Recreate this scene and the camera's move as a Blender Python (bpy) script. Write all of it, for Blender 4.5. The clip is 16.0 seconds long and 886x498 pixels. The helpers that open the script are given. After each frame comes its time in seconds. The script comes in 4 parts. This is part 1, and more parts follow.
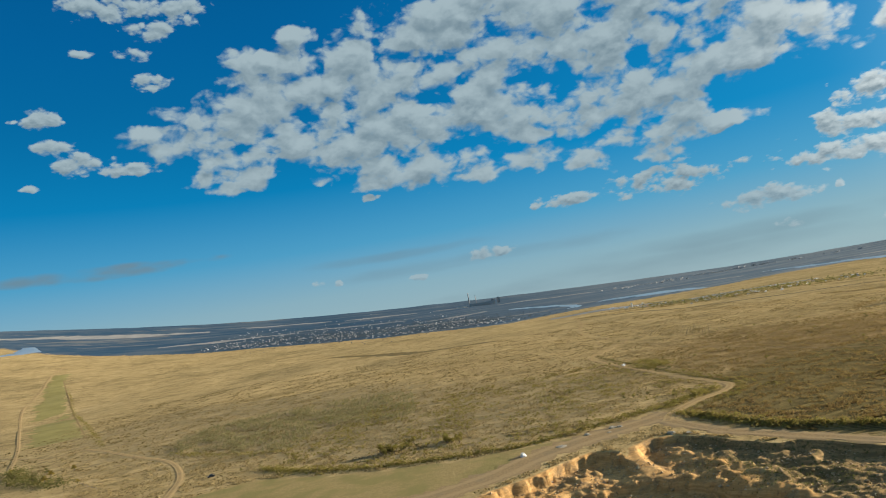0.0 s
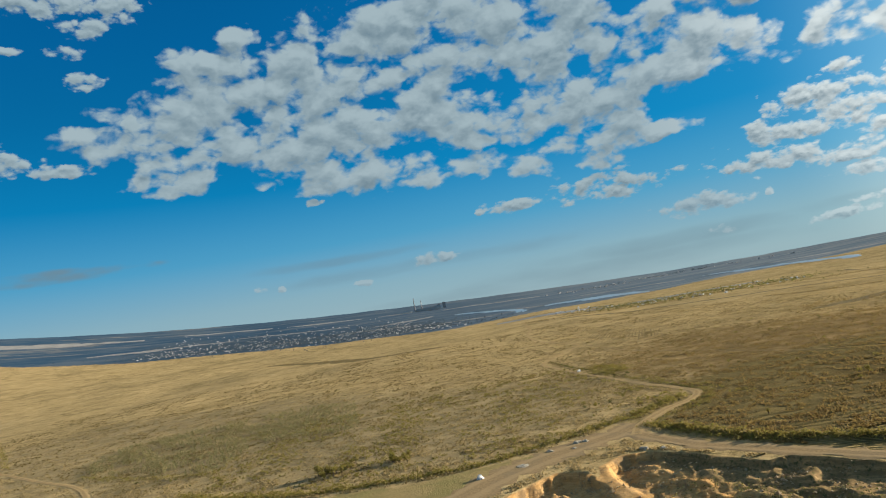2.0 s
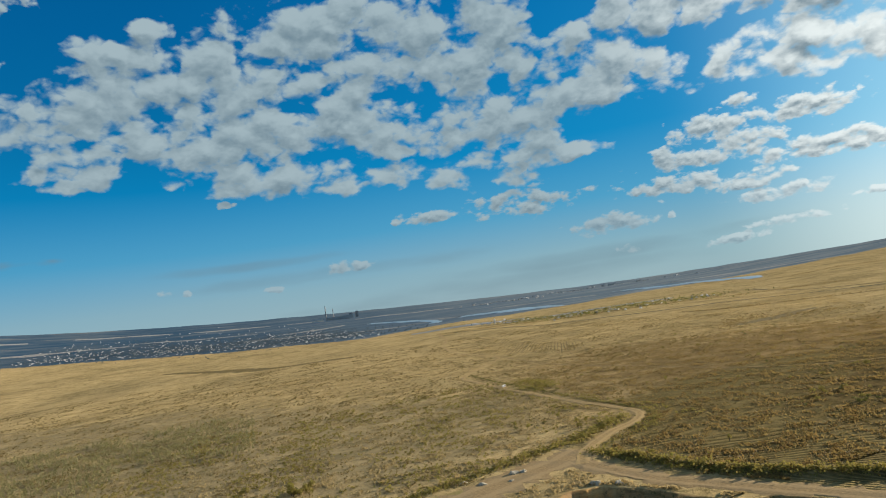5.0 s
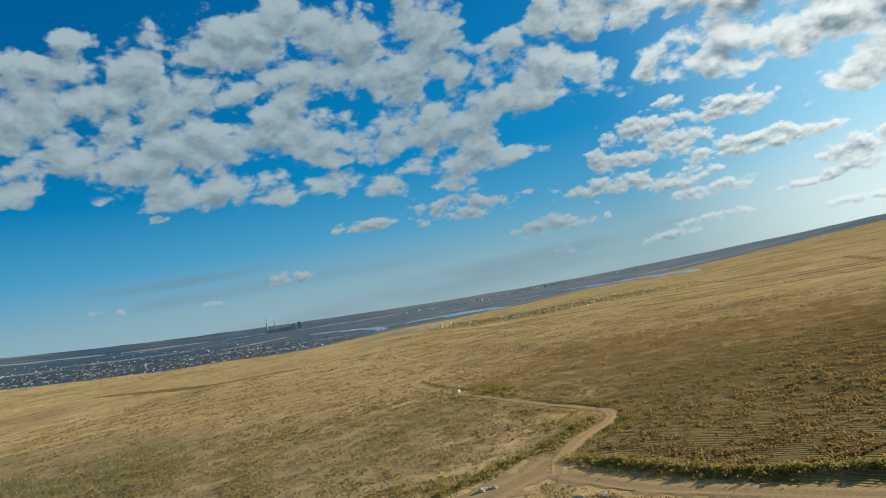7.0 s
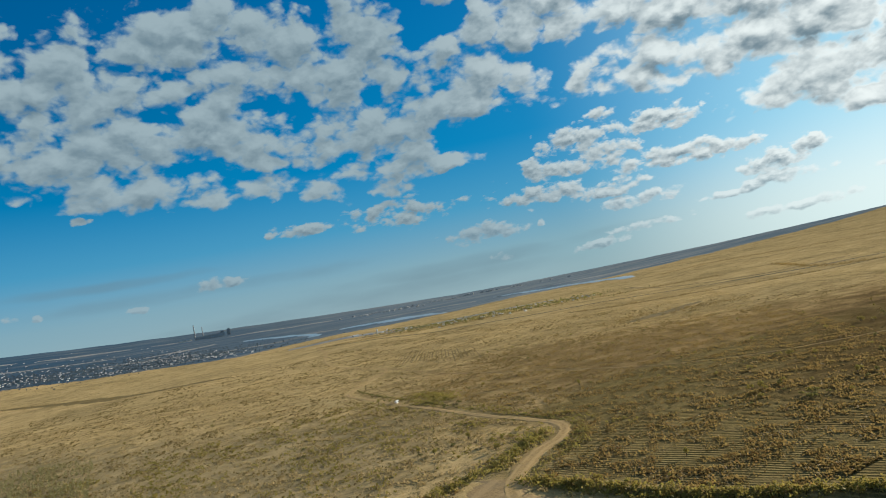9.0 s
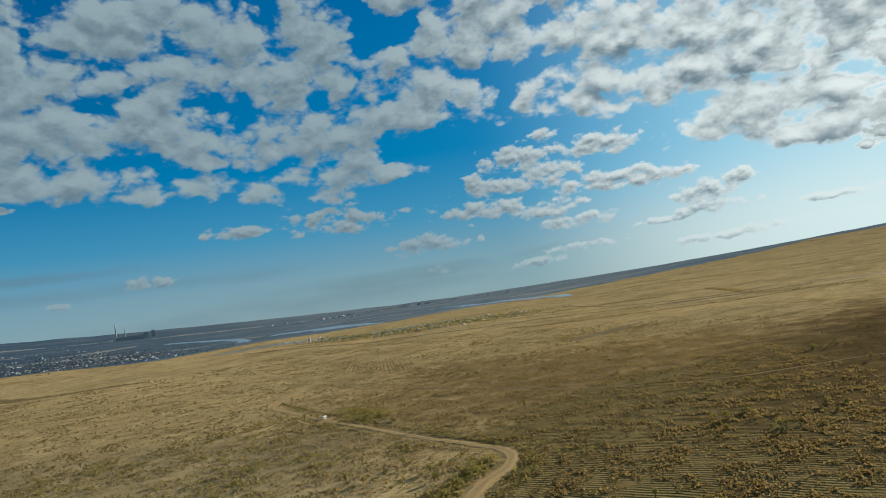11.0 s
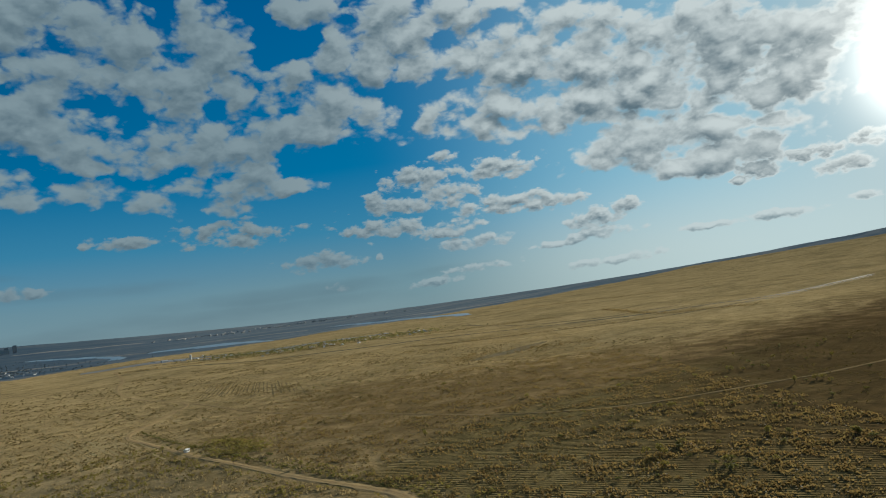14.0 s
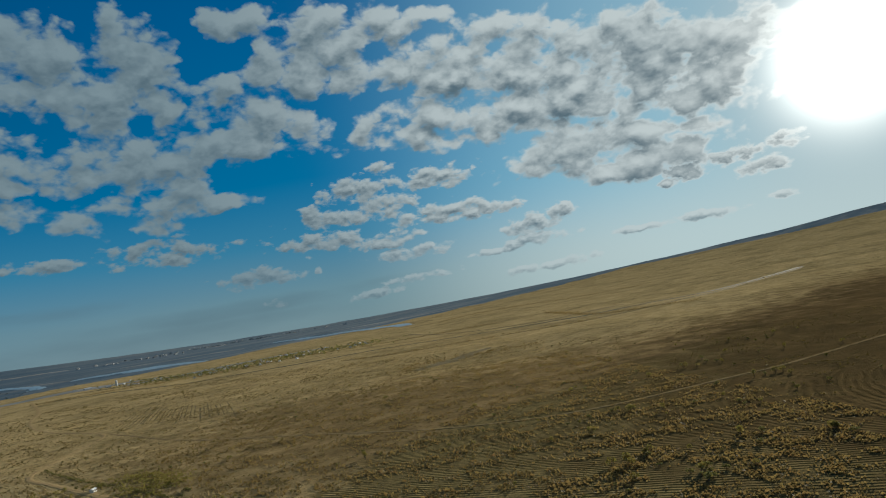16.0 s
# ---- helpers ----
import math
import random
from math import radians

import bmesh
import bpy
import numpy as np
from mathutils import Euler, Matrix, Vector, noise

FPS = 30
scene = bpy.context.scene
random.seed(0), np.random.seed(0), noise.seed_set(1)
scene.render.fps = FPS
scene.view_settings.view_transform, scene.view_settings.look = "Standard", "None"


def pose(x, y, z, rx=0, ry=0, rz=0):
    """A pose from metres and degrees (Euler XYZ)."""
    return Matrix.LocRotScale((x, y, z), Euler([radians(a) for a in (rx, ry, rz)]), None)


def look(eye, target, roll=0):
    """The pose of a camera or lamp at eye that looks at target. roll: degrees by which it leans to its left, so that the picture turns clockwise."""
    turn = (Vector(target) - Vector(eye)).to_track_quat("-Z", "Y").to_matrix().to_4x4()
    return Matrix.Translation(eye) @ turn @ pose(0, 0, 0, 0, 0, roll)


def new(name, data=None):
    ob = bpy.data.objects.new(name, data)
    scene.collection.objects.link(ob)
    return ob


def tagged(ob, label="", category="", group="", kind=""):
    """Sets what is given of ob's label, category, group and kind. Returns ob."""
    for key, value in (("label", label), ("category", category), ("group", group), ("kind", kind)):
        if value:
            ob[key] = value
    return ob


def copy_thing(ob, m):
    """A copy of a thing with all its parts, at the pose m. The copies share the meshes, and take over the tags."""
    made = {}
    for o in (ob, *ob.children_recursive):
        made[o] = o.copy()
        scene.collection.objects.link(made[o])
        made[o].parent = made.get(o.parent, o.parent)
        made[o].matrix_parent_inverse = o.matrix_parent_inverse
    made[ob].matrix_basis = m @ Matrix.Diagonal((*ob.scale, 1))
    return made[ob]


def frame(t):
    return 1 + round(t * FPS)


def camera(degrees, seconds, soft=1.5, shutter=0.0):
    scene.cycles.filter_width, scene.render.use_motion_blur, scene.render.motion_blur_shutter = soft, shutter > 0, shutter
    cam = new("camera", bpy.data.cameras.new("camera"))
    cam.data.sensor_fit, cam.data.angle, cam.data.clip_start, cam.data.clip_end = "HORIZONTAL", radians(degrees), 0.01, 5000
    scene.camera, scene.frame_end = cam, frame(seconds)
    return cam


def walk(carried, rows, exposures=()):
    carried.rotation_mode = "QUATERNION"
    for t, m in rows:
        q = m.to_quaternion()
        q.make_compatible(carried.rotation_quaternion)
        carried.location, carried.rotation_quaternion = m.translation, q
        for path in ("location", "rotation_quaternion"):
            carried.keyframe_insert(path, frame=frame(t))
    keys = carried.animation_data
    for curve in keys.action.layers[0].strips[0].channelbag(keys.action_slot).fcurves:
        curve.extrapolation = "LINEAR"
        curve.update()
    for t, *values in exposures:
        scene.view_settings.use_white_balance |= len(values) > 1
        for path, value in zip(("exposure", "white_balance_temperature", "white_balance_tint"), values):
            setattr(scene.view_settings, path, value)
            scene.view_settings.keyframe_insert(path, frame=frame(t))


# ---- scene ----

# ---------------------------------------------------------------- camera
cam = camera(66.03, 16.0, soft=1.05)
ROWS = [
    (0, 0.99, -0.22, 75.16, -8.038, 5.201, -9.903),
    (0.5, 1.87, 10.12, 75.30, -9.151, 4.760, -11.995),
    (1, 2.82, 20.28, 74.94, -10.521, 5.002, -10.793),
    (1.5, 4.02, 30.21, 74.53, -11.625, 5.103, -10.033),
    (2, 5.48, 40.11, 74.27, -12.671, 4.855, -10.319),
    (2.5, 6.98, 49.60, 74.08, -13.855, 4.479, -10.467),
    (3, 8.24, 58.78, 73.86, -14.981, 4.089, -10.935),
    (3.5, 9.63, 67.58, 73.36, -16.146, 4.026, -11.282),
    (4, 11.04, 76.24, 72.90, -17.343, 4.490, -9.798),
    (6.5, 19.86, 119.45, 69.47, -23.403, 4.113, -10.555),
    (7, 21.97, 127.29, 68.90, -24.787, 4.232, -11.173),
    (7.5, 24.29, 134.95, 68.37, -26.309, 4.466, -10.856),
    (8, 27.00, 142.29, 67.99, -27.472, 4.511, -8.205),
    (8.5, 30.01, 149.64, 67.75, -28.567, 4.266, -8.786),
    (9, 33.18, 157.29, 67.62, -30.199, 3.707, -11.058),
    (11.5, 53.91, 195.86, 65.25, -36.686, 3.960, -8.863),
    (12, 59.05, 203.23, 64.35, -38.124, 4.180, -10.721),
    (12.5, 64.25, 210.51, 63.55, -39.722, 4.331, -11.729),
    (13, 69.57, 217.36, 62.92, -41.352, 4.346, -10.939),
    (13.5, 74.98, 223.54, 62.43, -42.910, 4.237, -9.733),
    (14, 80.27, 229.16, 62.15, -44.044, 4.235, -7.396),
    (14.5, 85.49, 234.45, 61.83, -44.964, 4.285, -6.509),
    (15, 90.81, 239.59, 61.20, -46.345, 4.317, -7.634),
    (15.5, 96.25, 244.65, 60.34, -47.801, 4.204, -10.790),
    (16, 101.82, 249.55, 59.21, -49.218, 4.323, -9.872),
]
PATH = [(t, pose(x, y, z, 0, 0, yaw) @ pose(0, 0, 0, 90 + pitch) @ pose(0, 0, 0, 0, 0, roll))
        for t, x, y, z, yaw, pitch, roll in ROWS]
EXPOSURES = [(0, 1.2, 6500, 10), (8, 1.13, 6400, 9), (12, 0.75, 6200, 6), (16, 0.37, 6080, 5)]
walk(cam, PATH, EXPOSURES)

# ---------------------------------------------------------------- sky, clouds and sun
SUN_AZ, SUN_EL = 82.0, 12.3
# each cloud: azimuth, elevation, half width, half height in degrees
DECK_WEST = [(4.5, 23.0, 3.2, 1.4), (11.1, 22.6, 3.1, 1.5), (-1.3, 23.4, 1.5, 0.9), (-5.3, 22.4, 1.7, 0.6), (-4.7, 21.2, 2.6, 0.8), (0.2, 21.6, 2.5, 1.2), (1.7, 20.1, 3.6, 1.2), (-2.8, 19.5, 2.6, 1.2), (-7.9, 18.0, 2.9, 1.5), (-10.0, 16.9, 2.2, 1.0), (-12.7, 16.6, 2.3, 0.7), (-14.0, 17.3, 1.5, 0.4), (-6.8, 14.2, 2.3, 1.1), (-10.4, 13.5, 1.2, 0.4), (-7.8, 12.8, 1.7, 0.4), (-2.1, 15.6, 2.6, 1.3), (4.4, 16.5, 3.5, 1.6), (4.4, 14.0, 3.9, 1.3), (7.9, 12.1, 4.0, 1.2), (10.6, 11.1, 2.4, 0.7)]
DECK_MIDDLE = [(13.8, 24.0, 5.2, 1.5), (19.4, 21.9, 4.1, 1.9), (26.0, 20.7, 3.1, 2.2), (27.0, 18.3, 3.0, 2.4), (30.6, 17.5, 1.8, 1.7), (16.0, 19.8, 3.3, 1.4), (8.3, 14.9, 2.8, 1.1), (0.8, 13.8, 2.3, 0.8), (14.2, 15.7, 3.8, 1.9), (16.9, 14.2, 2.9, 1.3), (12.5, 16.9, 2.9, 1.2), (17.4, 11.5, 1.9, 0.7), (21.2, 13.6, 3.3, 1.0), (25.1, 16.2, 2.8, 1.6), (22.3, 15.5, 2.4, 1.2), (28.6, 14.5, 2.8, 1.6), (27.4, 13.1, 2.3, 1.0), (23.1, 10.9, 2.6, 1.0), (28.4, 11.0, 2.3, 1.2), (32.1, 10.8, 1.8, 0.5), (27.9, 9.2, 1.4, 0.4), (8.1, 19.5, 3.3, 1.1), (21.7, 18.9, 1.9, 1.8)]
WISPS = [(-15.0, 26.5, 2.8, 0.8), (-13.1, 25.0, 1.5, 0.6), (-10.4, 26.3, 1.5, 0.7), (-18.3, 23.3, 0.8, 0.2), (-14.5, 23.2, 1.1, 0.4), (-13.4, 21.2, 1.2, 0.5), (-21.4, 18.7, 0.9, 0.6), (-20.8, 16.7, 1.1, 0.5), (-19.3, 15.4, 1.5, 0.7), (-16.0, 14.9, 2.0, 0.4), (-23.4, 18.6, 0.3, 0.1), (-22.6, 13.8, 0.5, 0.2), (-16.8, 26.8, 2.5, 0.5)]
LOW = [(27.3, 7.3, 4.0, 0.9), (27.0, 8.1, 1.9, 0.6), (20.1, 7.3, 2.6, 0.4), (16.5, 7.6, 0.5, 0.4), (34.0, 4.4, 2.6, 0.7), (35.5, 4.5, 1.2, 0.5), (11.7, 4.2, 1.7, 0.4), (5.7, 3.2, 0.6, 0.2), (-2.6, 4.0, 0.5, 0.2), (-1.0, 3.8, 0.3, 0.2), (38.7, 4.3, 0.2, 0.3), (2.8, 10.4, 0.6, 0.2), (35.0, 2.1, 0.9, 0.3), (47.2, 2.4, 2.4, 0.3), (42.9, 1.6, 1.8, 0.3)]
FLAT = [(-18.3, 7.3, 7.7, 0.6), (10.3, 3.9, 8.9, 0.3), (30.9, 2.1, 5.9, 0.4), (44.5, 2.4, 3.0, 0.3), (4.0, 5.3, 5.0, 0.2), (22.3, 0.8, 12.2, 0.6)]
BAND = [(42.5, 22.7, 4.0, 1.8), (39.2, 20.4, 2.8, 1.9), (43.5, 20.0, 1.9, 1.6), (47.4, 22.8, 2.8, 1.0), (50.4, 23.2, 1.9, 0.6), (36.8, 17.1, 1.7, 1.6), (35.9, 24.3, 2.8, 0.9), (34.7, 15.0, 2.1, 0.9), (30.6, 15.7, 2.3, 1.1), (31.0, 11.0, 1.8, 0.5), (26.6, 9.7, 1.3, 0.4), (36.1, 16.8, 2.8, 1.4), (38.1, 15.0, 2.4, 1.1), (33.6, 18.7, 1.9, 1.3), (27.0, 22.5, 2.4, 2.2), (28.6, 18.7, 2.4, 1.8), (33.4, 15.5, 2.6, 1.2)]
DECK_EAST = [(51.6, 18.2, 4.5, 2.3), (58.6, 17.6, 3.9, 2.0), (56.2, 14.2, 4.9, 1.6), (49.2, 15.4, 3.3, 1.7), (45.7, 14.4, 2.9, 0.9), (62.7, 14.8, 3.1, 1.6), (69.2, 15.4, 4.3, 3.0), (73.8, 15.0, 3.3, 2.8), (66.7, 17.7, 3.6, 1.9), (71.9, 12.6, 2.2, 1.5), (63.4, 10.6, 4.4, 1.4), (67.8, 9.3, 3.4, 1.3), (66.0, 8.1, 4.1, 0.9), (58.0, 10.5, 2.3, 1.2), (71.3, 10.0, 1.4, 0.6), (76.9, 15.7, 2.2, 1.6), (53.7, 12.8, 2.8, 0.7), (60.8, 19.8, 2.7, 1.3), (56.8, 21.2, 2.3, 1.0)]
SHELF_EAST = [(42.4, 10.2, 2.3, 0.9), (45.4, 8.9, 2.0, 0.8), (42.0, 8.3, 3.7, 0.7), (38.8, 8.9, 0.9, 0.6), (39.3, 6.6, 2.9, 0.7), (44.7, 5.9, 2.5, 0.6), (50.4, 7.3, 3.9, 0.7), (54.2, 7.2, 1.7, 0.5), (56.6, 5.1, 1.7, 0.7), (59.4, 5.7, 1.2, 0.8), (49.5, 10.4, 3.1, 0.8), (53.4, 3.4, 1.9, 0.2), (57.1, 3.9, 2.4, 0.4), (46.7, 4.5, 2.7, 0.4), (44.6, 11.8, 1.4, 0.4)]
STREAKS_EAST = [(70.3, 3.2, 2.6, 0.3), (58.1, 1.5, 3.6, 0.3), (76.1, 3.6, 1.1, 0.3), (73.4, 7.2, 1.8, 0.6), (75.4, 6.0, 1.9, 0.5), (77.0, 7.6, 1.1, 0.5), (68.2, 6.2, 0.6, 0.3), (69.9, 6.9, 1.6, 0.6), (65.2, 3.1, 2.1, 0.2)]
DECK = DECK_WEST + DECK_MIDDLE + BAND + DECK_EAST
SMALL = WISPS + LOW + SHELF_EAST + STREAKS_EAST


class Nodes:
    """Short ways to add and join nodes of a tree."""

    def __init__(self, tree):
        self.t = tree

    def add(self, kind, **props):
        n = self.t.nodes.new(kind)
        for k, v in props.items():
            setattr(n, k, v)
        return n

    def put(self, socket, value):
        if isinstance(value, bpy.types.NodeSocket):
            self.t.links.new(value, socket)
        elif value is not None:
            socket.default_value = value

    def math(self, op, a, b=None, c=None, clamp=False):
        n = self.add("ShaderNodeMath", operation=op, use_clamp=clamp)
        for s, v in zip(n.inputs, (a, b, c)):
            self.put(s, v)
        return n.outputs[0]

    def vec(self, op, a, b=None, c=None):
        n = self.add("ShaderNodeVectorMath", operation=op)
        for s, v in zip(n.inputs, (a, b, c)):
            self.put(s, v)
        return n.outputs["Value"] if op in ("DOT_PRODUCT", "LENGTH", "DISTANCE") else n.outputs[0]

    def ramp(self, value, low, high, to_low=0.0, to_high=1.0):
        n = self.add("ShaderNodeMapRange", interpolation_type="SMOOTHSTEP")
        for s, v in zip(n.inputs, (value, low, high, to_low, to_high)):
            self.put(s, v)
        return n.outputs[0]

    def mix(self, factor, a, b, blend="MIX"):
        n = self.add("ShaderNodeMix", data_type="RGBA", blend_type=blend)
        self.put(n.inputs[0], factor)
        for s, v in ((n.inputs[6], a), (n.inputs[7], b)):
            self.put(s, (*v, 1) if isinstance(v, tuple) else v)
        return n.outputs[2]

    def noise(self, vector, scale, detail=4.0, rough=0.55, distort=0.0):
        n = self.add("ShaderNodeTexNoise")
        self.put(n.inputs["Vector"], vector)
        for k, v in (("Scale", scale), ("Detail", detail), ("Roughness", rough), ("Distortion", distort)):
            n.inputs[k].default_value = v
        return n.outputs["Fac"]

    def attr(self, name):
        return self.add("ShaderNodeAttribute", attribute_name=name).outputs["Fac"]


def cloud_group(name, spots, grain, stretch, rough_edge, warp_by=1.0, grow=1.3, blend=0.35, fill=0.0, puffy=0.8):
    """A node group: the thickness of the clouds round the given spots, at an azimuth and elevation in degrees."""
    g = bpy.data.node_groups.new(name, "ShaderNodeTree")
    g.interface.new_socket("Vector", in_out="INPUT", socket_type="NodeSocketVector")
    g.interface.new_socket("Value", in_out="OUTPUT", socket_type="NodeSocketFloat")
    k = Nodes(g)
    p = k.add("NodeGroupInput").outputs[0]
    warp = k.vec("SUBTRACT", k.add("ShaderNodeTexNoise").outputs["Color"], (0.5, 0.5, 0.5))
    warp_node = warp.node.inputs[0].links[0].from_node
    k.put(warp_node.inputs["Vector"], k.vec("MULTIPLY", p, (grain * 1.2, grain * 2.0, 0)))
    warp_node.inputs["Scale"].default_value, warp_node.inputs["Detail"].default_value = 1.0, 3.0
    bent = k.vec("MULTIPLY_ADD", warp, (2.4 * warp_by, 1.4 * warp_by, 0), p)
    near = None
    for az, el, w, h in spots:
        w, h = grow * w + 0.1, grow * h + 0.06
        q = k.vec("MULTIPLY_ADD", bent, (1 / w, 1 / h, 0), (-az / w, -el / h, 0))
        d = k.vec("DOT_PRODUCT", q, q)
        near = d if near is None else k.math("SMOOTH_MIN", near, d, blend)
    body = k.math("SUBTRACT", 1.0, k.math("MINIMUM", k.math("SQRT", k.math("MAXIMUM", near, 0.0)), 2.5))
    az = k.add("ShaderNodeSeparateXYZ")
    k.put(az.inputs[0], p)
    body = k.math("SMOOTH_MIN", body, k.ramp(az.outputs[0], 46.0, 60.0, 0.42, 0.62), 0.4)
    puff = k.add("ShaderNodeTexVoronoi", feature="SMOOTH_F1", normalize=False)
    k.put(puff.inputs["Vector"], k.vec("MULTIPLY", bent, (1, stretch, 0)))
    for key, v in (("Scale", grain), ("Detail", 2.4), ("Roughness", 0.46), ("Lacunarity", 2.4), ("Smoothness", 0.35)):
        puff.inputs[key].default_value = v
    lump = k.noise(k.vec("MULTIPLY", p, (1, stretch, 0)), grain * 1.5, 6.0, 0.56, 0.3)
    rough = k.math("ADD", k.math("MULTIPLY", k.math("SUBTRACT", lump, 0.5), rough_edge),
                   k.math("MULTIPLY", k.math("SUBTRACT", 0.72, puff.outputs["Distance"]), puffy))
    k.put(k.add("NodeGroupOutput").inputs[0], k.math("ADD", k.math("ADD", body, fill), rough))
    return g


def build_world():
    world = bpy.data.worlds.new("sky")
    scene.world = world
    world.use_nodes = True
    tree = world.node_tree
    tree.nodes.clear()
    k = Nodes(tree)
    way = k.add("ShaderNodeTexCoord").outputs["Generated"]
    xyz = k.add("ShaderNodeSeparateXYZ")
    k.put(xyz.inputs[0], way)
    el = k.math("MULTIPLY", k.math("ARCSINE", xyz.outputs[2]), 57.2958)
    az = k.math("MULTIPLY", k.math("ARCTAN2", xyz.outputs[0], xyz.outputs[1]), 57.2958)
    p = k.add("ShaderNodeCombineXYZ")
    k.put(p.inputs[0], az), k.put(p.inputs[1], el)
    p = p.outputs[0]
    # clear sky: physical sky tinted towards the deep blue of the dry air, paler to the horizon
    sky = k.add("ShaderNodeTexSky", sky_type="NISHITA", sun_disc=False, sun_elevation=radians(SUN_EL),
                sun_rotation=radians(SUN_AZ), altitude=150.0, dust_density=0.6, ozone_density=2.0)
    ramp = k.add("ShaderNodeValToRGB")
    k.put(ramp.inputs[0], k.math("DIVIDE", el, 40.0, clamp=True))
    stops = [(0.0, (0.33, 0.46, 0.51)), (0.07, (0.26, 0.43, 0.52)), (0.17, (0.08, 0.345, 0.57)), (0.30, (0.003, 0.245, 0.54)),
             (0.60, (0.001, 0.17, 0.45)), (1.0, (0.001, 0.09, 0.29))]
    while len(ramp.color_ramp.elements) < len(stops):
        ramp.color_ramp.elements.new(0.5)
    for e, (at, c) in zip(ramp.color_ramp.elements, stops):
        e.position, e.color = at, (*c, 1)
    clear = k.mix(1.0, ramp.outputs[0], k.mix(1.0, sky.outputs[0], (0.001, 0.006, 0.008), "MULTIPLY"), "ADD")
    sun_way = Vector((math.sin(radians(SUN_AZ)) * math.cos(radians(SUN_EL)), math.cos(radians(SUN_AZ)) * math.cos(radians(SUN_EL)), math.sin(radians(SUN_EL))))
    toward = k.math("MAXIMUM", k.vec("DOT_PRODUCT", way, tuple(sun_way)), 0.0)
    wide = k.math("POWER", toward, 14.0)
    close = k.math("POWER", toward, 90.0)
    core = k.math("POWER", toward, 480.0)
    broad = k.ramp(toward, 0.74, 0.985)
    clear = k.mix(k.ramp(el, 5.0, 20.0), clear, k.mix(1.0, clear, k.mix(k.ramp(toward, 0.1, 0.8), (0.6, 0.70, 0.74), (1.0, 1.0, 1.0)), "MULTIPLY"))
    glow = k.mix(k.ramp(el, 1.0, 10.0), (0.98, 1.10, 1.06), (0.36, 0.80, 1.05))
    clear = k.mix(k.math("MULTIPLY", broad, k.ramp(el, 4.0, 20.0, 0.95, 0.55)), clear, glow)
    clear = k.mix(k.math("MULTIPLY", wide, 0.62), clear, (0.9, 1.15, 1.18))
    clear = k.mix(k.math("MULTIPLY", close, 0.8), clear, (0.95, 0.97, 0.93))
    # clouds
    def layer(name, spots, lit_by, **kw):
        g = cloud_group(name, spots, **kw)
        here, lit = k.add("ShaderNodeGroup", node_tree=g), k.add("ShaderNodeGroup", node_tree=g)
        k.put(here.inputs[0], p), k.put(lit.inputs[0], k.vec("ADD", p, lit_by))
        return here.outputs[0], lit.outputs[0]

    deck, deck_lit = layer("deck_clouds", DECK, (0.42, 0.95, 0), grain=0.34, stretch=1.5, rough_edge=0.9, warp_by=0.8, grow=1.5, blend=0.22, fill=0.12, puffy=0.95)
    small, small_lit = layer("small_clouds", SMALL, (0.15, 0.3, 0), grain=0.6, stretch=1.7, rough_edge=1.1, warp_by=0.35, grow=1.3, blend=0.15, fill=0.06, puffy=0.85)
    here, lit = k.math("MAXIMUM", deck, small), k.math("MAXIMUM", deck_lit, small_lit)
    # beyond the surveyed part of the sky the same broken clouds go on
    out = k.math("MAXIMUM", k.ramp(k.math("ABSOLUTE", k.math("SUBTRACT", az, 30.0)), 58.0, 70.0), k.ramp(el, 27.0, 31.0))
    far = k.math("MULTIPLY", out, k.math("MULTIPLY", k.math("SUBTRACT", k.noise(way, 5.0, 6.0), 0.47), 5.0))
    thick = k.math("MAXIMUM", here, k.math("ADD", far, k.math("MULTIPLY", k.math("SUBTRACT", 1.0, out), -2.0)))
    cover = k.ramp(thick, -0.05, 0.36)
    slope = k.math("SUBTRACT", here, lit)
    rim = k.ramp(thick, 0.10, 0.50, 1.0, 0.0)
    bright = k.ramp(k.math("ADD", k.math("MULTIPLY", slope, k.ramp(wide, 0.1, 0.9, 0.95, 0.6)), k.math("MULTIPLY", rim, k.ramp(wide, 0.1, 0.9, 0.30, 0.85))),
                    k.ramp(wide, 0.1, 0.9, -0.6, -0.55), 0.62)
    shade = k.mix(wide, (0.175, 0.265, 0.325), (0.215, 0.30, 0.345))
    light = k.mix(close, k.mix(k.ramp(toward, 0.62, 0.97), (0.385, 0.5, 0.55), (1.0, 1.07, 1.05)), (1.6, 1.6, 1.5))
    cloud = k.mix(bright, shade, light)
    low = k.ramp(el, 0.5, 7.0, 0.6, 1.0)
    flat = k.add("ShaderNodeGroup", node_tree=cloud_group("flat_clouds", FLAT[1:], 0.10, 4.5, 0.5, 0.5, 1.5))
    bank = k.add("ShaderNodeGroup", node_tree=cloud_group("cloud_bank", FLAT[:1], 0.14, 3.0, 0.35, 0.4, 1.25, fill=0.1))
    k.put(bank.inputs[0], p)
    k.put(flat.inputs[0], p)
    veil = k.math("MULTIPLY", k.ramp(flat.outputs[0], -0.5, 0.9), 0.4)
    veil = k.math("MAXIMUM", veil, k.math("MULTIPLY", k.ramp(bank.outputs[0], 0.0, 0.45), 0.8))
    full = k.mix(veil, clear, (0.17, 0.26, 0.315))
    full = k.mix(k.math("MULTIPLY", cover, low), full, cloud)
    full = k.mix(k.math("MULTIPLY", core, 1.0, clamp=True), full, (6.0, 5.8, 5.3))
    # below the horizon: the light that dry land throws back
    full = k.mix(k.ramp(el, -2.5, -0.6), (0.16, 0.15, 0.13), full)
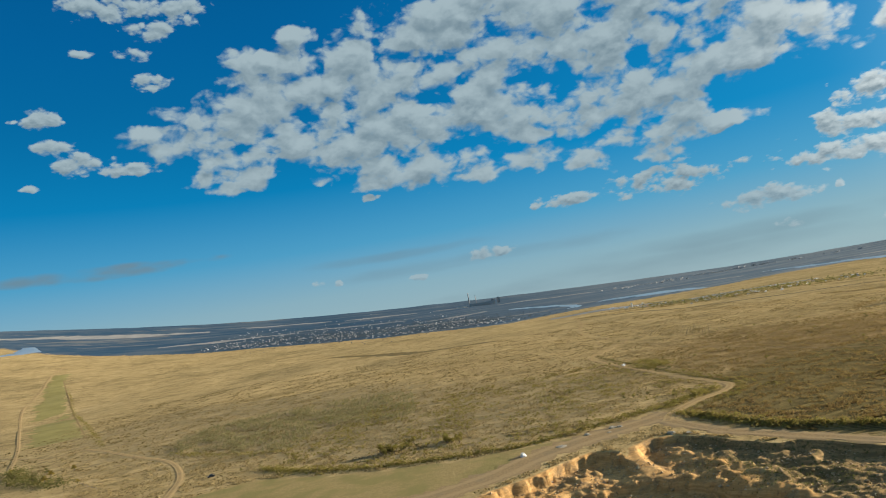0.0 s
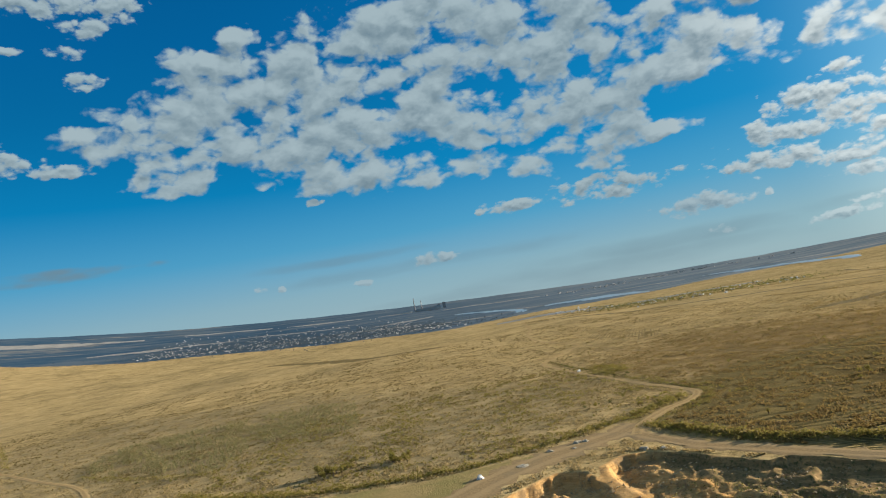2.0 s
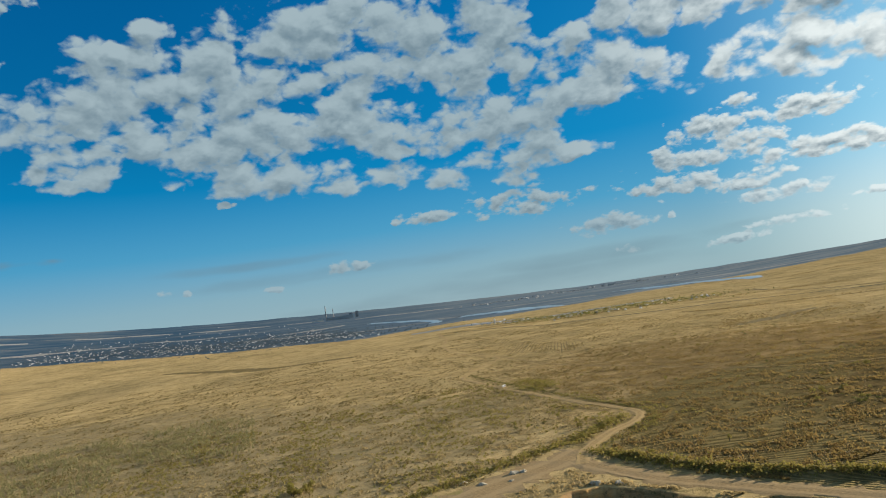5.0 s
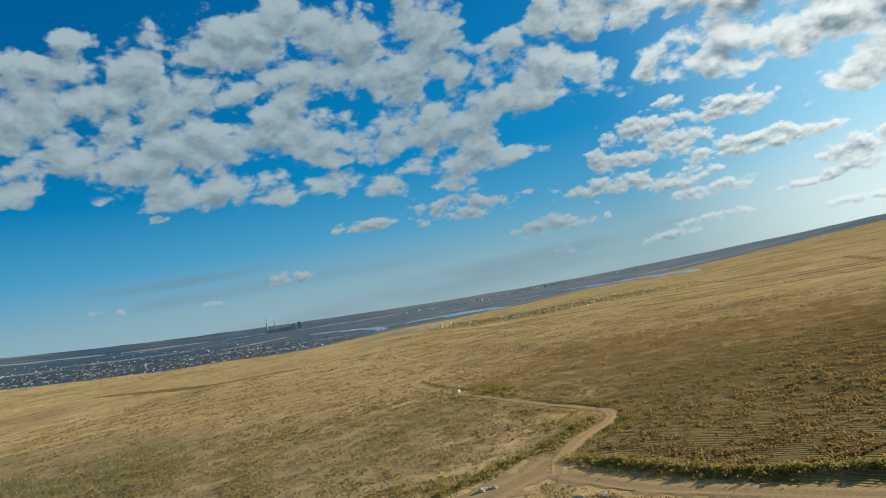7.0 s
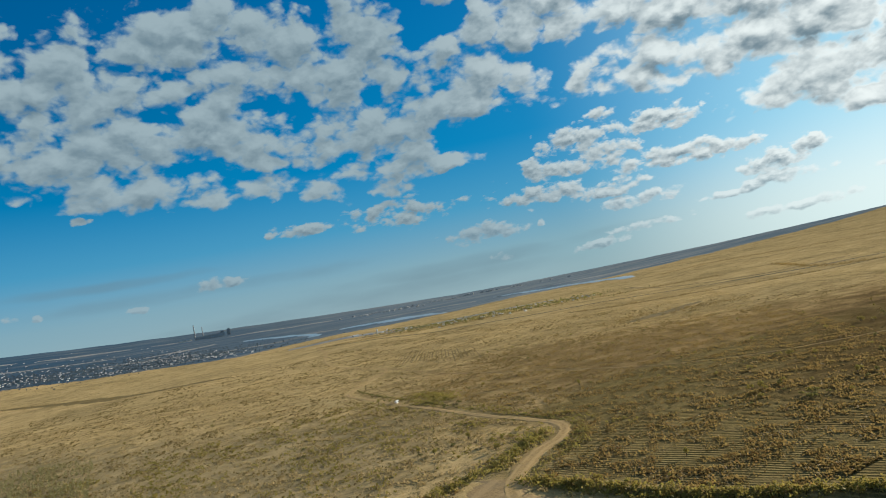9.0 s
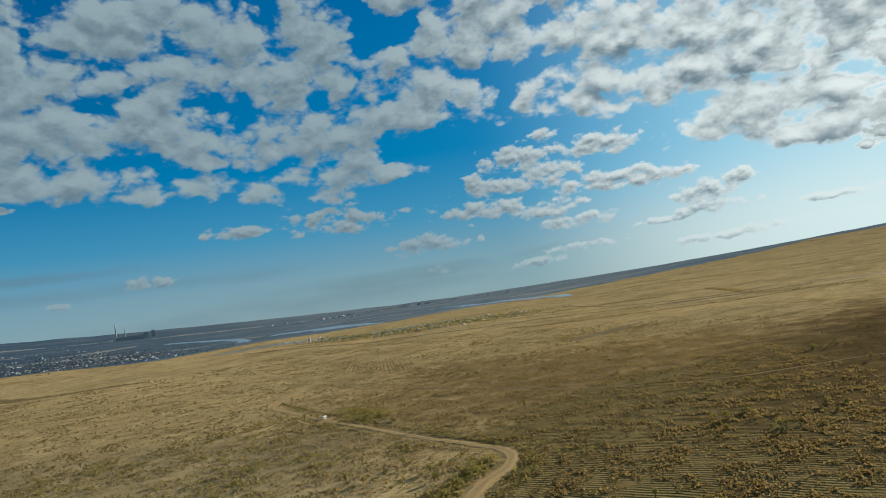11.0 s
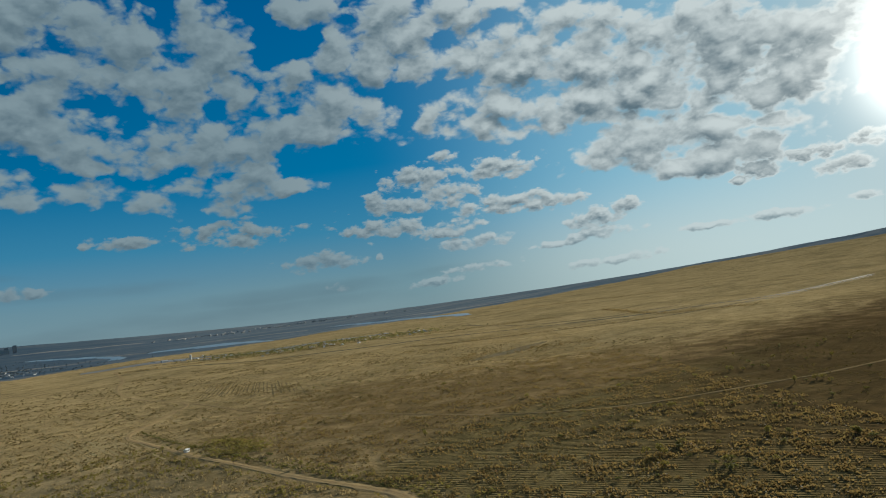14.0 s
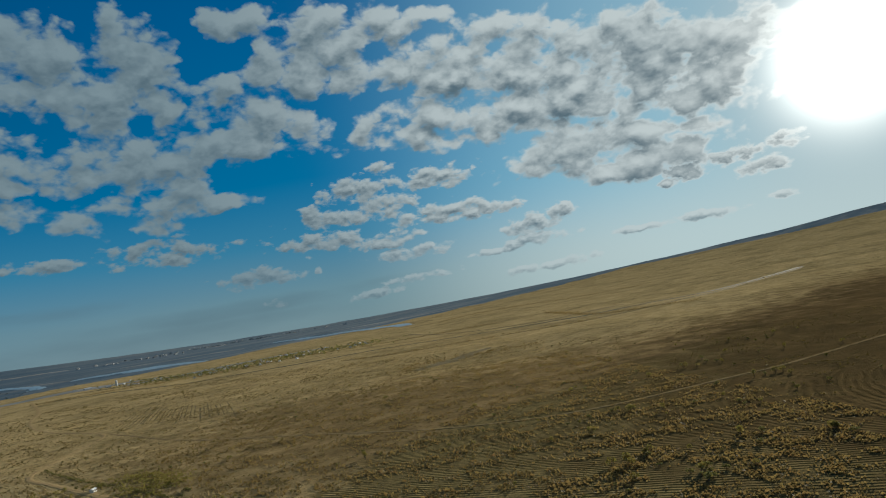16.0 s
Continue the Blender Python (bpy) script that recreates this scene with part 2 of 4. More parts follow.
    back = k.add("ShaderNodeBackground")
    k.put(back.inputs[0], full)
    back.inputs[1].default_value = 0.41
    k.put(k.add("ShaderNodeOutputWorld").inputs[0], back.outputs[0])
    return sun_way


SUN_WAY = build_world()
sun = new("sun", bpy.data.lights.new("sun", "SUN"))
sun.data.energy, sun.data.angle, sun.data.color = 5.0, radians(0.6), (1.0, 0.89, 0.73)
sun.matrix_world = look(SUN_WAY * 100, (0, 0, 0))


# ---------------------------------------------------------------- materials
def material(name, rough=0.9, spec=0.2):
    m = bpy.data.materials.new(name)
    m.use_nodes = True
    k = Nodes(m.node_tree)
    b = m.node_tree.nodes["Principled BSDF"]
    b.inputs["Roughness"].default_value = rough
    b.inputs["Specular IOR Level"].default_value = spec
    return m, k, b


def plain(name, a, b, scale=1.0, rough=0.9, bump=0.0, spec=0.03, metal=0.0):
    """Two colours mottled at two scales, with fine relief."""
    m, k, s = material(name, rough, spec)
    at = k.add("ShaderNodeTexCoord").outputs["Object"]
    coarse, fine = k.noise(at, scale, 5.0), k.noise(at, scale * 9, 4.0, 0.65)
    f = k.ramp(k.math("ADD", k.math("MULTIPLY", coarse, 0.65), k.math("MULTIPLY", fine, 0.35)), 0.35, 0.65)
    k.put(s.inputs["Base Color"], k.mix(f, a, b))
    s.inputs["Metallic"].default_value = metal
    if bump:
        n = k.add("ShaderNodeBump")
        n.inputs["Strength"].default_value, n.inputs["Distance"].default_value = 0.7, bump
        k.put(n.inputs["Height"], fine), k.put(s.inputs["Normal"], n.outputs[0])
    return m


def leafy(name, colours):
    """Foliage: every clump its own tint out of the given colours."""
    m, k, s = material(name, 0.75, 0.15)
    g = k.add("ShaderNodeNewGeometry").outputs["Random Per Island"]
    r = k.add("ShaderNodeValToRGB")
    while len(r.color_ramp.elements) < len(colours):
        r.color_ramp.elements.new(0.5)
    for n, (e, c) in enumerate(zip(r.color_ramp.elements, colours)):
        e.position, e.color = n / (len(colours) - 1), (*c, 1)
    k.put(r.inputs[0], g)
    at = k.add("ShaderNodeTexCoord").outputs["Object"]
    k.put(s.inputs["Base Color"], k.mix(0.6, r.outputs[0], k.mix(k.ramp(k.noise(at, 0.6, 3.0), 0.35, 0.65), colours[0], colours[-1])))
    colour = s.inputs["Base Color"].links[0].from_socket
    thin = k.add("ShaderNodeBsdfTranslucent")
    k.put(thin.inputs[0], colour)
    both = k.add("ShaderNodeMixShader")
    both.inputs[0].default_value = 0.42
    k.put(both.inputs[1], s.outputs[0]), k.put(both.inputs[2], thin.outputs[0])
    k.put(m.node_tree.nodes["Material Output"].inputs[0], both.outputs[0])
    return m


FURROW_ANGLE = radians(-72)


def ground_material():
    m, k, s = material("dry_land", 1.0, 0.0)
    at = k.add("ShaderNodeTexCoord").outputs["Object"]
    broad = k.noise(at, 0.006, 6.0, 0.6, 0.6)
    mid = k.noise(at, 0.045, 6.0, 0.62, 0.4)
    fine = k.noise(at, 0.6, 5.0, 0.7)
    # grass lies in streaks along the wind
    streak = k.noise(k.vec("MULTIPLY", at, (0.018, 0.024, 0.05)), 1.0, 6.0, 0.64, 0.6)
    tone = k.ramp(k.math("ADD", k.math("MULTIPLY", mid, 0.5), k.math("MULTIPLY", streak, 0.5)), 0.36, 0.64)
    gold = k.mix(tone, (0.53, 0.385, 0.183), (0.352, 0.254, 0.115))
    gold = k.mix(k.ramp(broad, 0.42, 0.7), gold, k.mix(tone, (0.37, 0.27, 0.128), (0.24, 0.18, 0.082)))
    gold = k.mix(k.math("MULTIPLY", k.ramp(fine, 0.45, 0.75), 0.5), gold, (0.17, 0.125, 0.05))
    # darker patches of low weeds and painted-in shrub shade, drawn out across the slope
    weed_shade = k.noise(k.vec("MULTIPLY", at, (0.10, 0.085, 0.1)), 1.0, 5.0, 0.66, 0.9)
    gold = k.mix(k.math("MULTIPLY", k.ramp(weed_shade, 0.54, 0.66), k.ramp(broad, 0.35, 0.6, 0.2, 0.75)), gold, (0.135, 0.11, 0.05))
    pale = k.noise(k.vec("MULTIPLY", at, (0.05, 0.055, 0.1)), 1.0, 5.0, 0.6, 0.5)
    gold = k.mix(k.math("MULTIPLY", k.ramp(pale, 0.55, 0.68), 0.5), gold, (0.50, 0.38, 0.20))
    speck = k.ramp(k.noise(at, 0.24, 5.0, 0.76), 0.53, 0.63)
    gold = k.mix(k.math("MULTIPLY", speck, 0.7), gold, (0.135, 0.11, 0.046))
    wobble = k.math("MULTIPLY", k.math("SUBTRACT", mid, 0.5), 1.3)

    def zone(name, edge=0.5, soft=0.22):
        return k.ramp(k.math("ADD", k.attr(name), wobble), edge - soft, edge + soft)

    # rows of the old plantation
    side = k.vec("DOT_PRODUCT", at, (math.sin(FURROW_ANGLE), -math.cos(FURROW_ANGLE), 0))
    side = k.math("ADD", side, k.math("MULTIPLY", k.math("SUBTRACT", k.noise(at, 0.03, 3.0), 0.5), 5.0))
    row = k.math("MULTIPLY_ADD", k.math("SINE", k.math("MULTIPLY", side, 2 * math.pi / 2.1)), 0.5, 0.5)
    row_wave = row
    row = k.math("MULTIPLY", row, k.ramp(k.noise(at, 0.07, 5.0, 0.65), 0.35, 0.55))
    olive = k.mix(tone, (0.205, 0.155, 0.068), (0.125, 0.098, 0.043))
    olive = k.mix(k.math("MULTIPLY", row, 0.62), olive, (0.062, 0.055, 0.022))
    olive = k.mix(k.math("MULTIPLY", k.ramp(row_wave, 0.0, 0.35, 0.45, 0.0), k.ramp(mid, 0.35, 0.6)), olive, (0.34, 0.24, 0.10))
    olive = k.mix(k.math("MULTIPLY", k.ramp(fine, 0.5, 0.72), 0.5), olive, (0.085, 0.08, 0.03))
    olive = k.mix(k.math("MULTIPLY", speck, 0.5), olive, (0.06, 0.052, 0.02))
    # browner grass, its redness against the low sun put into the colour
    red = k.mix(tone, (0.20, 0.128, 0.055), (0.125, 0.082, 0.036))
    red = k.mix(k.math("MULTIPLY", speck, 0.5), red, (0.075, 0.056, 0.024))
    grey = k.mix(tone, (0.25, 0.2, 0.115), (0.16, 0.14, 0.085))
    dirt = k.mix(k.ramp(mid, 0.4, 0.62), k.mix(k.ramp(fine, 0.35, 0.65), (0.34, 0.255, 0.115), (0.28, 0.21, 0.09)), (0.24, 0.20, 0.08))
    strata = k.noise(k.vec("MULTIPLY", at, (0.08, 0.08, 0.9)), 1.0, 6.0, 0.65, 0.6)
    sand = k.mix(k.ramp(strata, 0.35, 0.62), (0.58, 0.36, 0.15), (0.41, 0.235, 0.09))
    sand = k.mix(k.math("MULTIPLY", k.ramp(k.noise(at, 0.09, 6.0, 0.65, 0.8), 0.5, 0.66), 0.85), sand, (0.27, 0.185, 0.10))
    sand = k.mix(k.math("MULTIPLY", k.ramp(fine, 0.5, 0.7), 0.6), sand, (0.14, 0.10, 0.06))
    # valley land: slate blue of haze and cloud shade put into the colour
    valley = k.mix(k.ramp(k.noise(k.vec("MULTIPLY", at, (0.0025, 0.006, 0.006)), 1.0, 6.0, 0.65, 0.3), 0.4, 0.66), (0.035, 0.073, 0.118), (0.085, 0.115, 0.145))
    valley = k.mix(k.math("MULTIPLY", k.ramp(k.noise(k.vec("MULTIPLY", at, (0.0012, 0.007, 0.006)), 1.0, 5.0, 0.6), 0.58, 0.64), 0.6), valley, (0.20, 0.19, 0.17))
    colour = k.mix(k.math("MULTIPLY", zone("grey", 0.5, 0.45), 0.55), gold, grey)
    colour = k.mix(k.math("MULTIPLY", zone("red", 0.5, 0.45), 0.7), colour, red)
    colour = k.mix(zone("olive", 0.5, 0.4), colour, olive)
    # paler grey-blue over the valley colour, painted on as haze
    valley = k.mix(k.attr("haze"), valley, k.mix(k.ramp(k.noise(k.vec("MULTIPLY", at, (0.0016, 0.009, 0.006)), 1.0, 6.0, 0.6), 0.42, 0.6), (0.125, 0.165, 0.195), (0.20, 0.225, 0.235)))
    # brown east field, darkened in its colour as grass against the sun
    backlit = k.mix(tone, (0.13, 0.082, 0.035), (0.075, 0.05, 0.023))
    backlit = k.mix(k.math("MULTIPLY", row, 0.6), backlit, (0.05, 0.038, 0.017))
    backlit = k.mix(k.math("MULTIPLY", speck, 0.45), backlit, (0.05, 0.045, 0.02))
    colour = k.mix(k.math("MULTIPLY", zone("backlit", 0.5, 0.45), 0.85), colour, backlit)
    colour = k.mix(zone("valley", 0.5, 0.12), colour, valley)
    colour = k.mix(zone("dirt", 0.5, 0.15), colour, dirt)
    colour = k.mix(zone("sand", 0.5, 0.15), colour, sand)
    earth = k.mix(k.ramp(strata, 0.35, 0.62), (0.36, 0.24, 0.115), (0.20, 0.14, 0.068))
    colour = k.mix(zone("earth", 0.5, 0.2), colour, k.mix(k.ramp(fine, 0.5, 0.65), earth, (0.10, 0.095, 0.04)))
    k.put(s.inputs["Base Color"], colour)
    n = k.add("ShaderNodeBump")
    n.inputs["Strength"].default_value, n.inputs["Distance"].default_value = 0.8, 0.5
    height = k.math("ADD", fine, k.math("MULTIPLY", k.math("MULTIPLY", row, zone("olive")), -1.0))
    k.put(n.inputs["Height"], height), k.put(s.inputs["Normal"], n.outputs[0])
    return m


def road_material(name, warm):
    m, k, s = material(name, 1.0, 0.0)
    at = k.add("ShaderNodeTexCoord").outputs["Object"]
    f, mid = k.noise(at, 0.9, 5.0, 0.65), k.noise(at, 0.08, 4.0)
    base = k.mix(k.ramp(f, 0.35, 0.65), tuple(a * b for a, b in zip((0.31, 0.24, 0.145), warm)), tuple(a * b for a, b in zip((0.225, 0.175, 0.105), warm)))
    base = k.mix(k.math("MULTIPLY", k.ramp(mid, 0.45, 0.7), 0.6), base, (0.23, 0.18, 0.11))
    across = k.attr("across")
    rut = k.math("MULTIPLY", k.ramp(k.math("ABSOLUTE", k.math("SUBTRACT", k.math("ABSOLUTE", across), 0.5)), 0.08, 0.3, 1.0, 0.0), 0.5)
    base = k.mix(rut, base, tuple(a * b for a, b in zip((0.37, 0.29, 0.18), warm)))
    k.put(s.inputs["Base Color"], base)
    n = k.add("ShaderNodeBump")
    n.inputs["Strength"].default_value, n.inputs["Distance"].default_value = 0.6, 0.2
    k.put(n.inputs["Height"], f), k.put(s.inputs["Normal"], n.outputs[0])
    return m


def water_material():
    m, k, s = material("still_water", 0.28, 0.4)
    at = k.add("ShaderNodeTexCoord").outputs["Object"]
    k.put(s.inputs["Base Color"], k.mix(k.noise(at, 0.01, 3.0), (0.20, 0.26, 0.31), (0.26, 0.32, 0.36)))
    n = k.add("ShaderNodeBump")
    n.inputs["Strength"].default_value, n.inputs["Distance"].default_value = 0.15, 0.3
    k.put(n.inputs["Height"], k.noise(at, 0.15, 4.0)), k.put(s.inputs["Normal"], n.outputs[0])
    return m


GROUND = ground_material()
ROAD = road_material("bare_dirt_road", (1.1, 1.0, 0.86))
TRACK = road_material("sandy_track", (1.28, 1.15, 0.9))
FAINT = road_material("overgrown_track", (0.95, 0.86, 0.66))
WATER = water_material()
DRY_LEAF = leafy("autumn_shrub_leaves", [(0.17, 0.155, 0.038), (0.28, 0.24, 0.055), (0.38, 0.31, 0.075), (0.23, 0.17, 0.05)])
GREEN_LEAF = leafy("green_shrub_leaves", [(0.09, 0.092, 0.03), (0.15, 0.14, 0.042), (0.22, 0.19, 0.055)])
YELLOW_LEAF = leafy("yellow_leaves", [(0.36, 0.24, 0.04), (0.28, 0.21, 0.045), (0.17, 0.16, 0.04)])
SAPLING_LEAF = leafy("grey_green_sapling_leaves", [(0.21, 0.19, 0.08), (0.36, 0.31, 0.145), (0.15, 0.14, 0.06)])
STRAW = leafy("dry_grass_blades", [(0.42, 0.31, 0.14), (0.23, 0.18, 0.075), (0.13, 0.11, 0.045), (0.33, 0.25, 0.12)])
DARK_LEAF = leafy("distant_tree_leaves", [(0.055, 0.07, 0.06), (0.075, 0.085, 0.065), (0.11, 0.11, 0.07)])
# far leaves carry the blue of the distance haze in their colour
HAZY_LEAF = leafy("hazy_tree_leaves", [(0.04, 0.064, 0.085), (0.055, 0.078, 0.092), (0.08, 0.095, 0.10)])
BARK = plain("grey_brown_bark", (0.12, 0.09, 0.06), (0.20, 0.16, 0.11), 3.0, 0.9, 0.02)
STONE = plain("pale_limestone", (0.46, 0.41, 0.32), (0.32, 0.28, 0.21), 1.2, 0.9, 0.06)
WHITE_WALL = plain("whitewashed_wall", (0.72, 0.71, 0.68), (0.60, 0.58, 0.54), 0.4, 0.85)
GREY_WALL = plain("grey_panel_wall", (0.42, 0.43, 0.43), (0.33, 0.34, 0.35), 0.2, 0.85)
RED_ROOF = plain("rusty_roof", (0.22, 0.11, 0.07), (0.15, 0.085, 0.06), 0.6, 0.8)
GREY_ROOF = plain("pale_grey_sheet_roof", (0.50, 0.51, 0.52), (0.38, 0.39, 0.40), 0.6, 0.75)
CONCRETE = plain("grey_concrete", (0.30, 0.30, 0.30), (0.22, 0.22, 0.23), 0.05, 0.9)
DARK_PAINT = plain("dark_car_paint", (0.02, 0.022, 0.025), (0.03, 0.03, 0.032), 1.0, 0.3, 0, 0.5)
GLASS = plain("dark_window_glass", (0.02, 0.025, 0.03), (0.03, 0.035, 0.04), 1.0, 0.08, 0, 0.6)
RUBBER = plain("black_rubber", (0.02, 0.02, 0.02), (0.03, 0.03, 0.03), 2.0, 0.9)


# ---------------------------------------------------------------- terrain
PIT = [(42, 282), (61, 290), (83, 304), (96, 311), (105, 305), (107, 291), (113, 305), (127, 313), (137, 311), (147, 294), (151, 279), (159, 263),
       (167, 263), (173, 252), (178, 241), (184, 226), (179, 203), (146, 190), (98, 172), (49, 180), (17, 225), (19, 263)]
PIT_DEEP = [(21, 256), (49, 266), (74, 268), (94, 270), (109, 267), (115, 259), (122, 241), (129, 220), (127, 201), (98, 177), (49, 185), (23, 228)]
VALLEY = [(-2600, 4400), (-1259, 3207), (-724, 2864), (-468, 2733), (-273, 2661), (8, 2377), (251, 2153), (417, 1948), (585, 2032), (789, 2052), (944, 2025), (1135, 2036), (1297, 2111), (1483, 2130), (1687, 2058), (2521, 2182), (4120, 2229), (4115, 1029), (4200, 480), (5300, 280), (5300, 5300), (-2600, 5300)]
OLIVE = [(166, 356), (174, 369), (222, 399), (229, 445), (301, 472), (415, 468), (629, 424), (818, 244), (420, 90), (240, 150), (190, 238), (178, 264), (169, 312)]
RED = [(237, 423), (245, 573), (305, 689), (393, 736), (484, 676), (627, 571), (812, 480), (1213, 451), (1622, 303), (1300, -100), (300, -100), (307, 300)]
GREY = [(-239, 607), (-397, 938), (-250, 1031), (-33, 904), (115, 679), (220, 552), (160, 408), (59, 357), (-36, 407), (-69, 465)]
# area whose backlit darkness is painted into the ground
BACKLIT = [(278, 248), (301, 349), (433, 434), (655, 468), (995, 431), (1251, 306), (900, 50), (400, 50)]
STRIP = [(-69, 408), (-25, 376), (39, 349), (99, 349), (94, 330), (59, 307), (18, 291), (-68, 328), (-126, 382)]


def inside(px, py, poly):
    """How far points lie inside a polygon: metres, negative outside."""
    poly = np.asarray(poly, float)
    best, odd = np.full(px.shape, 1e12), np.zeros(px.shape, bool)
    for (ax, ay), (bx, by) in zip(poly, np.roll(poly, -1, 0)):
        dx, dy = bx - ax, by - ay
        u = np.clip(((px - ax) * dx + (py - ay) * dy) / (dx * dx + dy * dy), 0, 1)
        best = np.minimum(best, (px - ax - u * dx) ** 2 + (py - ay - u * dy) ** 2)
        if dy:
            odd ^= ((ay > py) != (by > py)) & (px < (py - ay) * dx / dy + ax)
    return np.where(odd, 1, -1) * np.sqrt(best)


def waves(px, py, size, seed):
    """Smooth irregular relief between about -1 and 1."""
    r = np.random.default_rng(seed)
    total = 0
    for n in range(14):
        a, f = r.uniform(0, 2 * np.pi), 2 * np.pi / (size * r.uniform(0.45, 1.6))
        total = total + np.sin(px * f * np.cos(a) + py * f * np.sin(a) + r.uniform(0, 7)) / 3.2
    return total


def step(v, lo, hi):
    u = np.clip((v - lo) / (hi - lo), 0, 1)
    return u * u * (3 - 2 * u)


RIM_AZ = [-180, -60, -40, -26, -19, -12, -5, 2, 9, 16, 23, 30, 37, 44, 51, 58, 65, 72, 79, 86, 100, 130, 180]
RIM_EL = [0.0, 2.6, 4.6, 4.05, 3.13, 2.27, 1.6, 1.06, 0.62, 0.27, -0.05, -0.29, -0.37, -0.34, -0.24, -0.03, 0.29, 0.71, 1.29, 1.92, 2.4, 1.5, 0.0]


def terrain(px, py):
    """Height of the land: a level steppe, a wide valley whose far rim closes the view, and the quarry."""
    px, py = np.asarray(px, float), np.asarray(py, float)
    r = np.hypot(px, py)
    rim = 69 + 4900 * np.tan(np.radians(np.interp(np.degrees(np.arctan2(px, py)), RIM_AZ, RIM_EL)))
    u = np.clip((r - 1500) / 3400, 0, 1.02)
    z = u * rim * (0.55 + 0.45 * u) + 1.0 * waves(px, py, 420, 3) * step(r, 300, 900)
    near = (px > -20) & (px < 230) & (py > 120) & (py < 340)
    if near.any():
        x, y = px[near], py[near]
        rim_d = inside(x, y, PIT)
        d = rim_d + step(rim_d, -1.5, 2.5) * (1.5 * waves(x, y, 13, 5) + 0.7 * waves(x, y, 5, 6) + 0.45 * waves(x, y, 2.4, 16))
        deep = inside(x, y, PIT_DEEP) + 1.5 * waves(x, y, 11, 8) + 0.5 * waves(x, y, 4, 12)
        depth = 4.6 * step(d, 0.0, 2.2) + 4.6 * step(deep, 0.0, 2.6) - 1.5 * step(x, 118, 140) * step(d, 0.0, 2.0)
        depth = depth + step(d, 2, 10) * (0.7 * waves(x, y, 18, 9) + 0.35 * waves(x, y, 7, 10) + 0.2 * waves(x, y, 3, 14))
        # spoil mounds under the eastern wall
        depth = depth - step(x, 118, 128) * step(d, 3, 8) * np.clip(0.3 + 0.8 * waves(x, y, 12, 15), 0, 1.6)
        # ramp down from the road
        u = np.clip(((x - 112) * 0 + (306 - y)) / 42, 0, 1)
        on = np.exp(-((x - (113 - 4 * np.sin(u * 3))) / 5.0) ** 4) * (y > 262) * (y < 312)
        depth = depth * (1 - on) + on * 4.6 * u
        # bank under the hedge
        bank = inside(x, y, [(162, 356), (169, 322), (177, 291), (189, 269), (205, 248), (210, 252), (193, 275), (182, 294), (174, 324), (167, 360)])
        z[near] = z[near] - np.maximum(depth, -0.4) + 1.2 * step(bank, -3, 2)
    return z


def spaced(fine0, fine1, fine, mid0, mid1, middle, far0, far1, coarse):
    return np.unique(np.round(np.concatenate([np.arange(far0, mid0, coarse), np.arange(mid0, fine0, middle), np.arange(fine0, fine1, fine),
                                              np.arange(fine1, mid1, middle), np.arange(mid1, far1 + 1, coarse)]), 3))


def grid_mesh(name, xs, ys):
    gx, gy = np.meshgrid(xs, ys)
    co = np.stack([gx, gy, terrain(gx.ravel(), gy.ravel()).reshape(gx.shape)], -1).reshape(-1, 3)
    w, n = len(xs), np.arange(len(ys) - 1)[:, None] * len(xs) + np.arange(len(xs) - 1)
    faces = np.stack([n, n + 1, n + w + 1, n + w], -1).reshape(-1, 4)
    me = bpy.data.meshes.new(name)
    me.from_pydata(co, [], faces.tolist())
    me.polygons.foreach_set("use_smooth", np.ones(len(faces), bool))
    return me, gx.ravel(), gy.ravel()


def set_attr(me, name, values):
    me.attributes.new(name, "FLOAT", "POINT").data.foreach_set("value", np.asarray(values, np.float32))


def build_ground():
    me, gx, gy = grid_mesh("ground", spaced(15, 205, 1.0, -320, 700, 6.0, -5200, 5240, 60.0), spaced(162, 345, 1.0, 100, 1000, 6.0, -1500, 5240, 45.0))
    for name, poly, soft in (("olive", OLIVE, 25), ("red", RED, 170), ("grey", GREY, 70), ("backlit", BACKLIT, 120), ("valley", VALLEY, 60), ("dirt", STRIP, 8)):
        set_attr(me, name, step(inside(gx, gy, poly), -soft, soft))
    # painted haze, set by bearing and stronger towards the east
    set_attr(me, "haze", 0.92 * step(np.degrees(np.arctan2(gx, gy)), -6, 40))
    near = (gx > -20) & (gx < 230) & (gy > 120) & (gy < 340)
    sand = np.zeros(len(gx))
    sand[near] = step(inside(gx[near], gy[near], PIT), -3, 1)
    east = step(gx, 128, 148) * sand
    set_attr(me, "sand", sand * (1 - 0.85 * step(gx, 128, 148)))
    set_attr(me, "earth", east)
    ob = new("ground", me)
    me.materials.append(GROUND)
    return tagged(ob, "dry golden steppe with an ochre sand quarry", "ground", kind="structure")


build_ground()


def smooth_line(points, gap):
    """Points every gap metres along a rounded line through the given ones."""
    p = np.asarray(points, float)
    p = np.vstack([2 * p[0] - p[1], p, 2 * p[-1] - p[-2]])
    out = []
    for a, b, c, d in zip(p[:-3], p[1:-2], p[2:-1], p[3:]):
        n = max(2, int(np.linalg.norm(c - b) / gap))
        for u in np.arange(n) / n:
            out.append(0.5 * (2 * b + (c - a) * u + (2 * a - 5 * b + 4 * c - d) * u * u + (3 * b - a - 3 * c + d) * u ** 3))
    out.append(p[-2])
    return np.array(out)


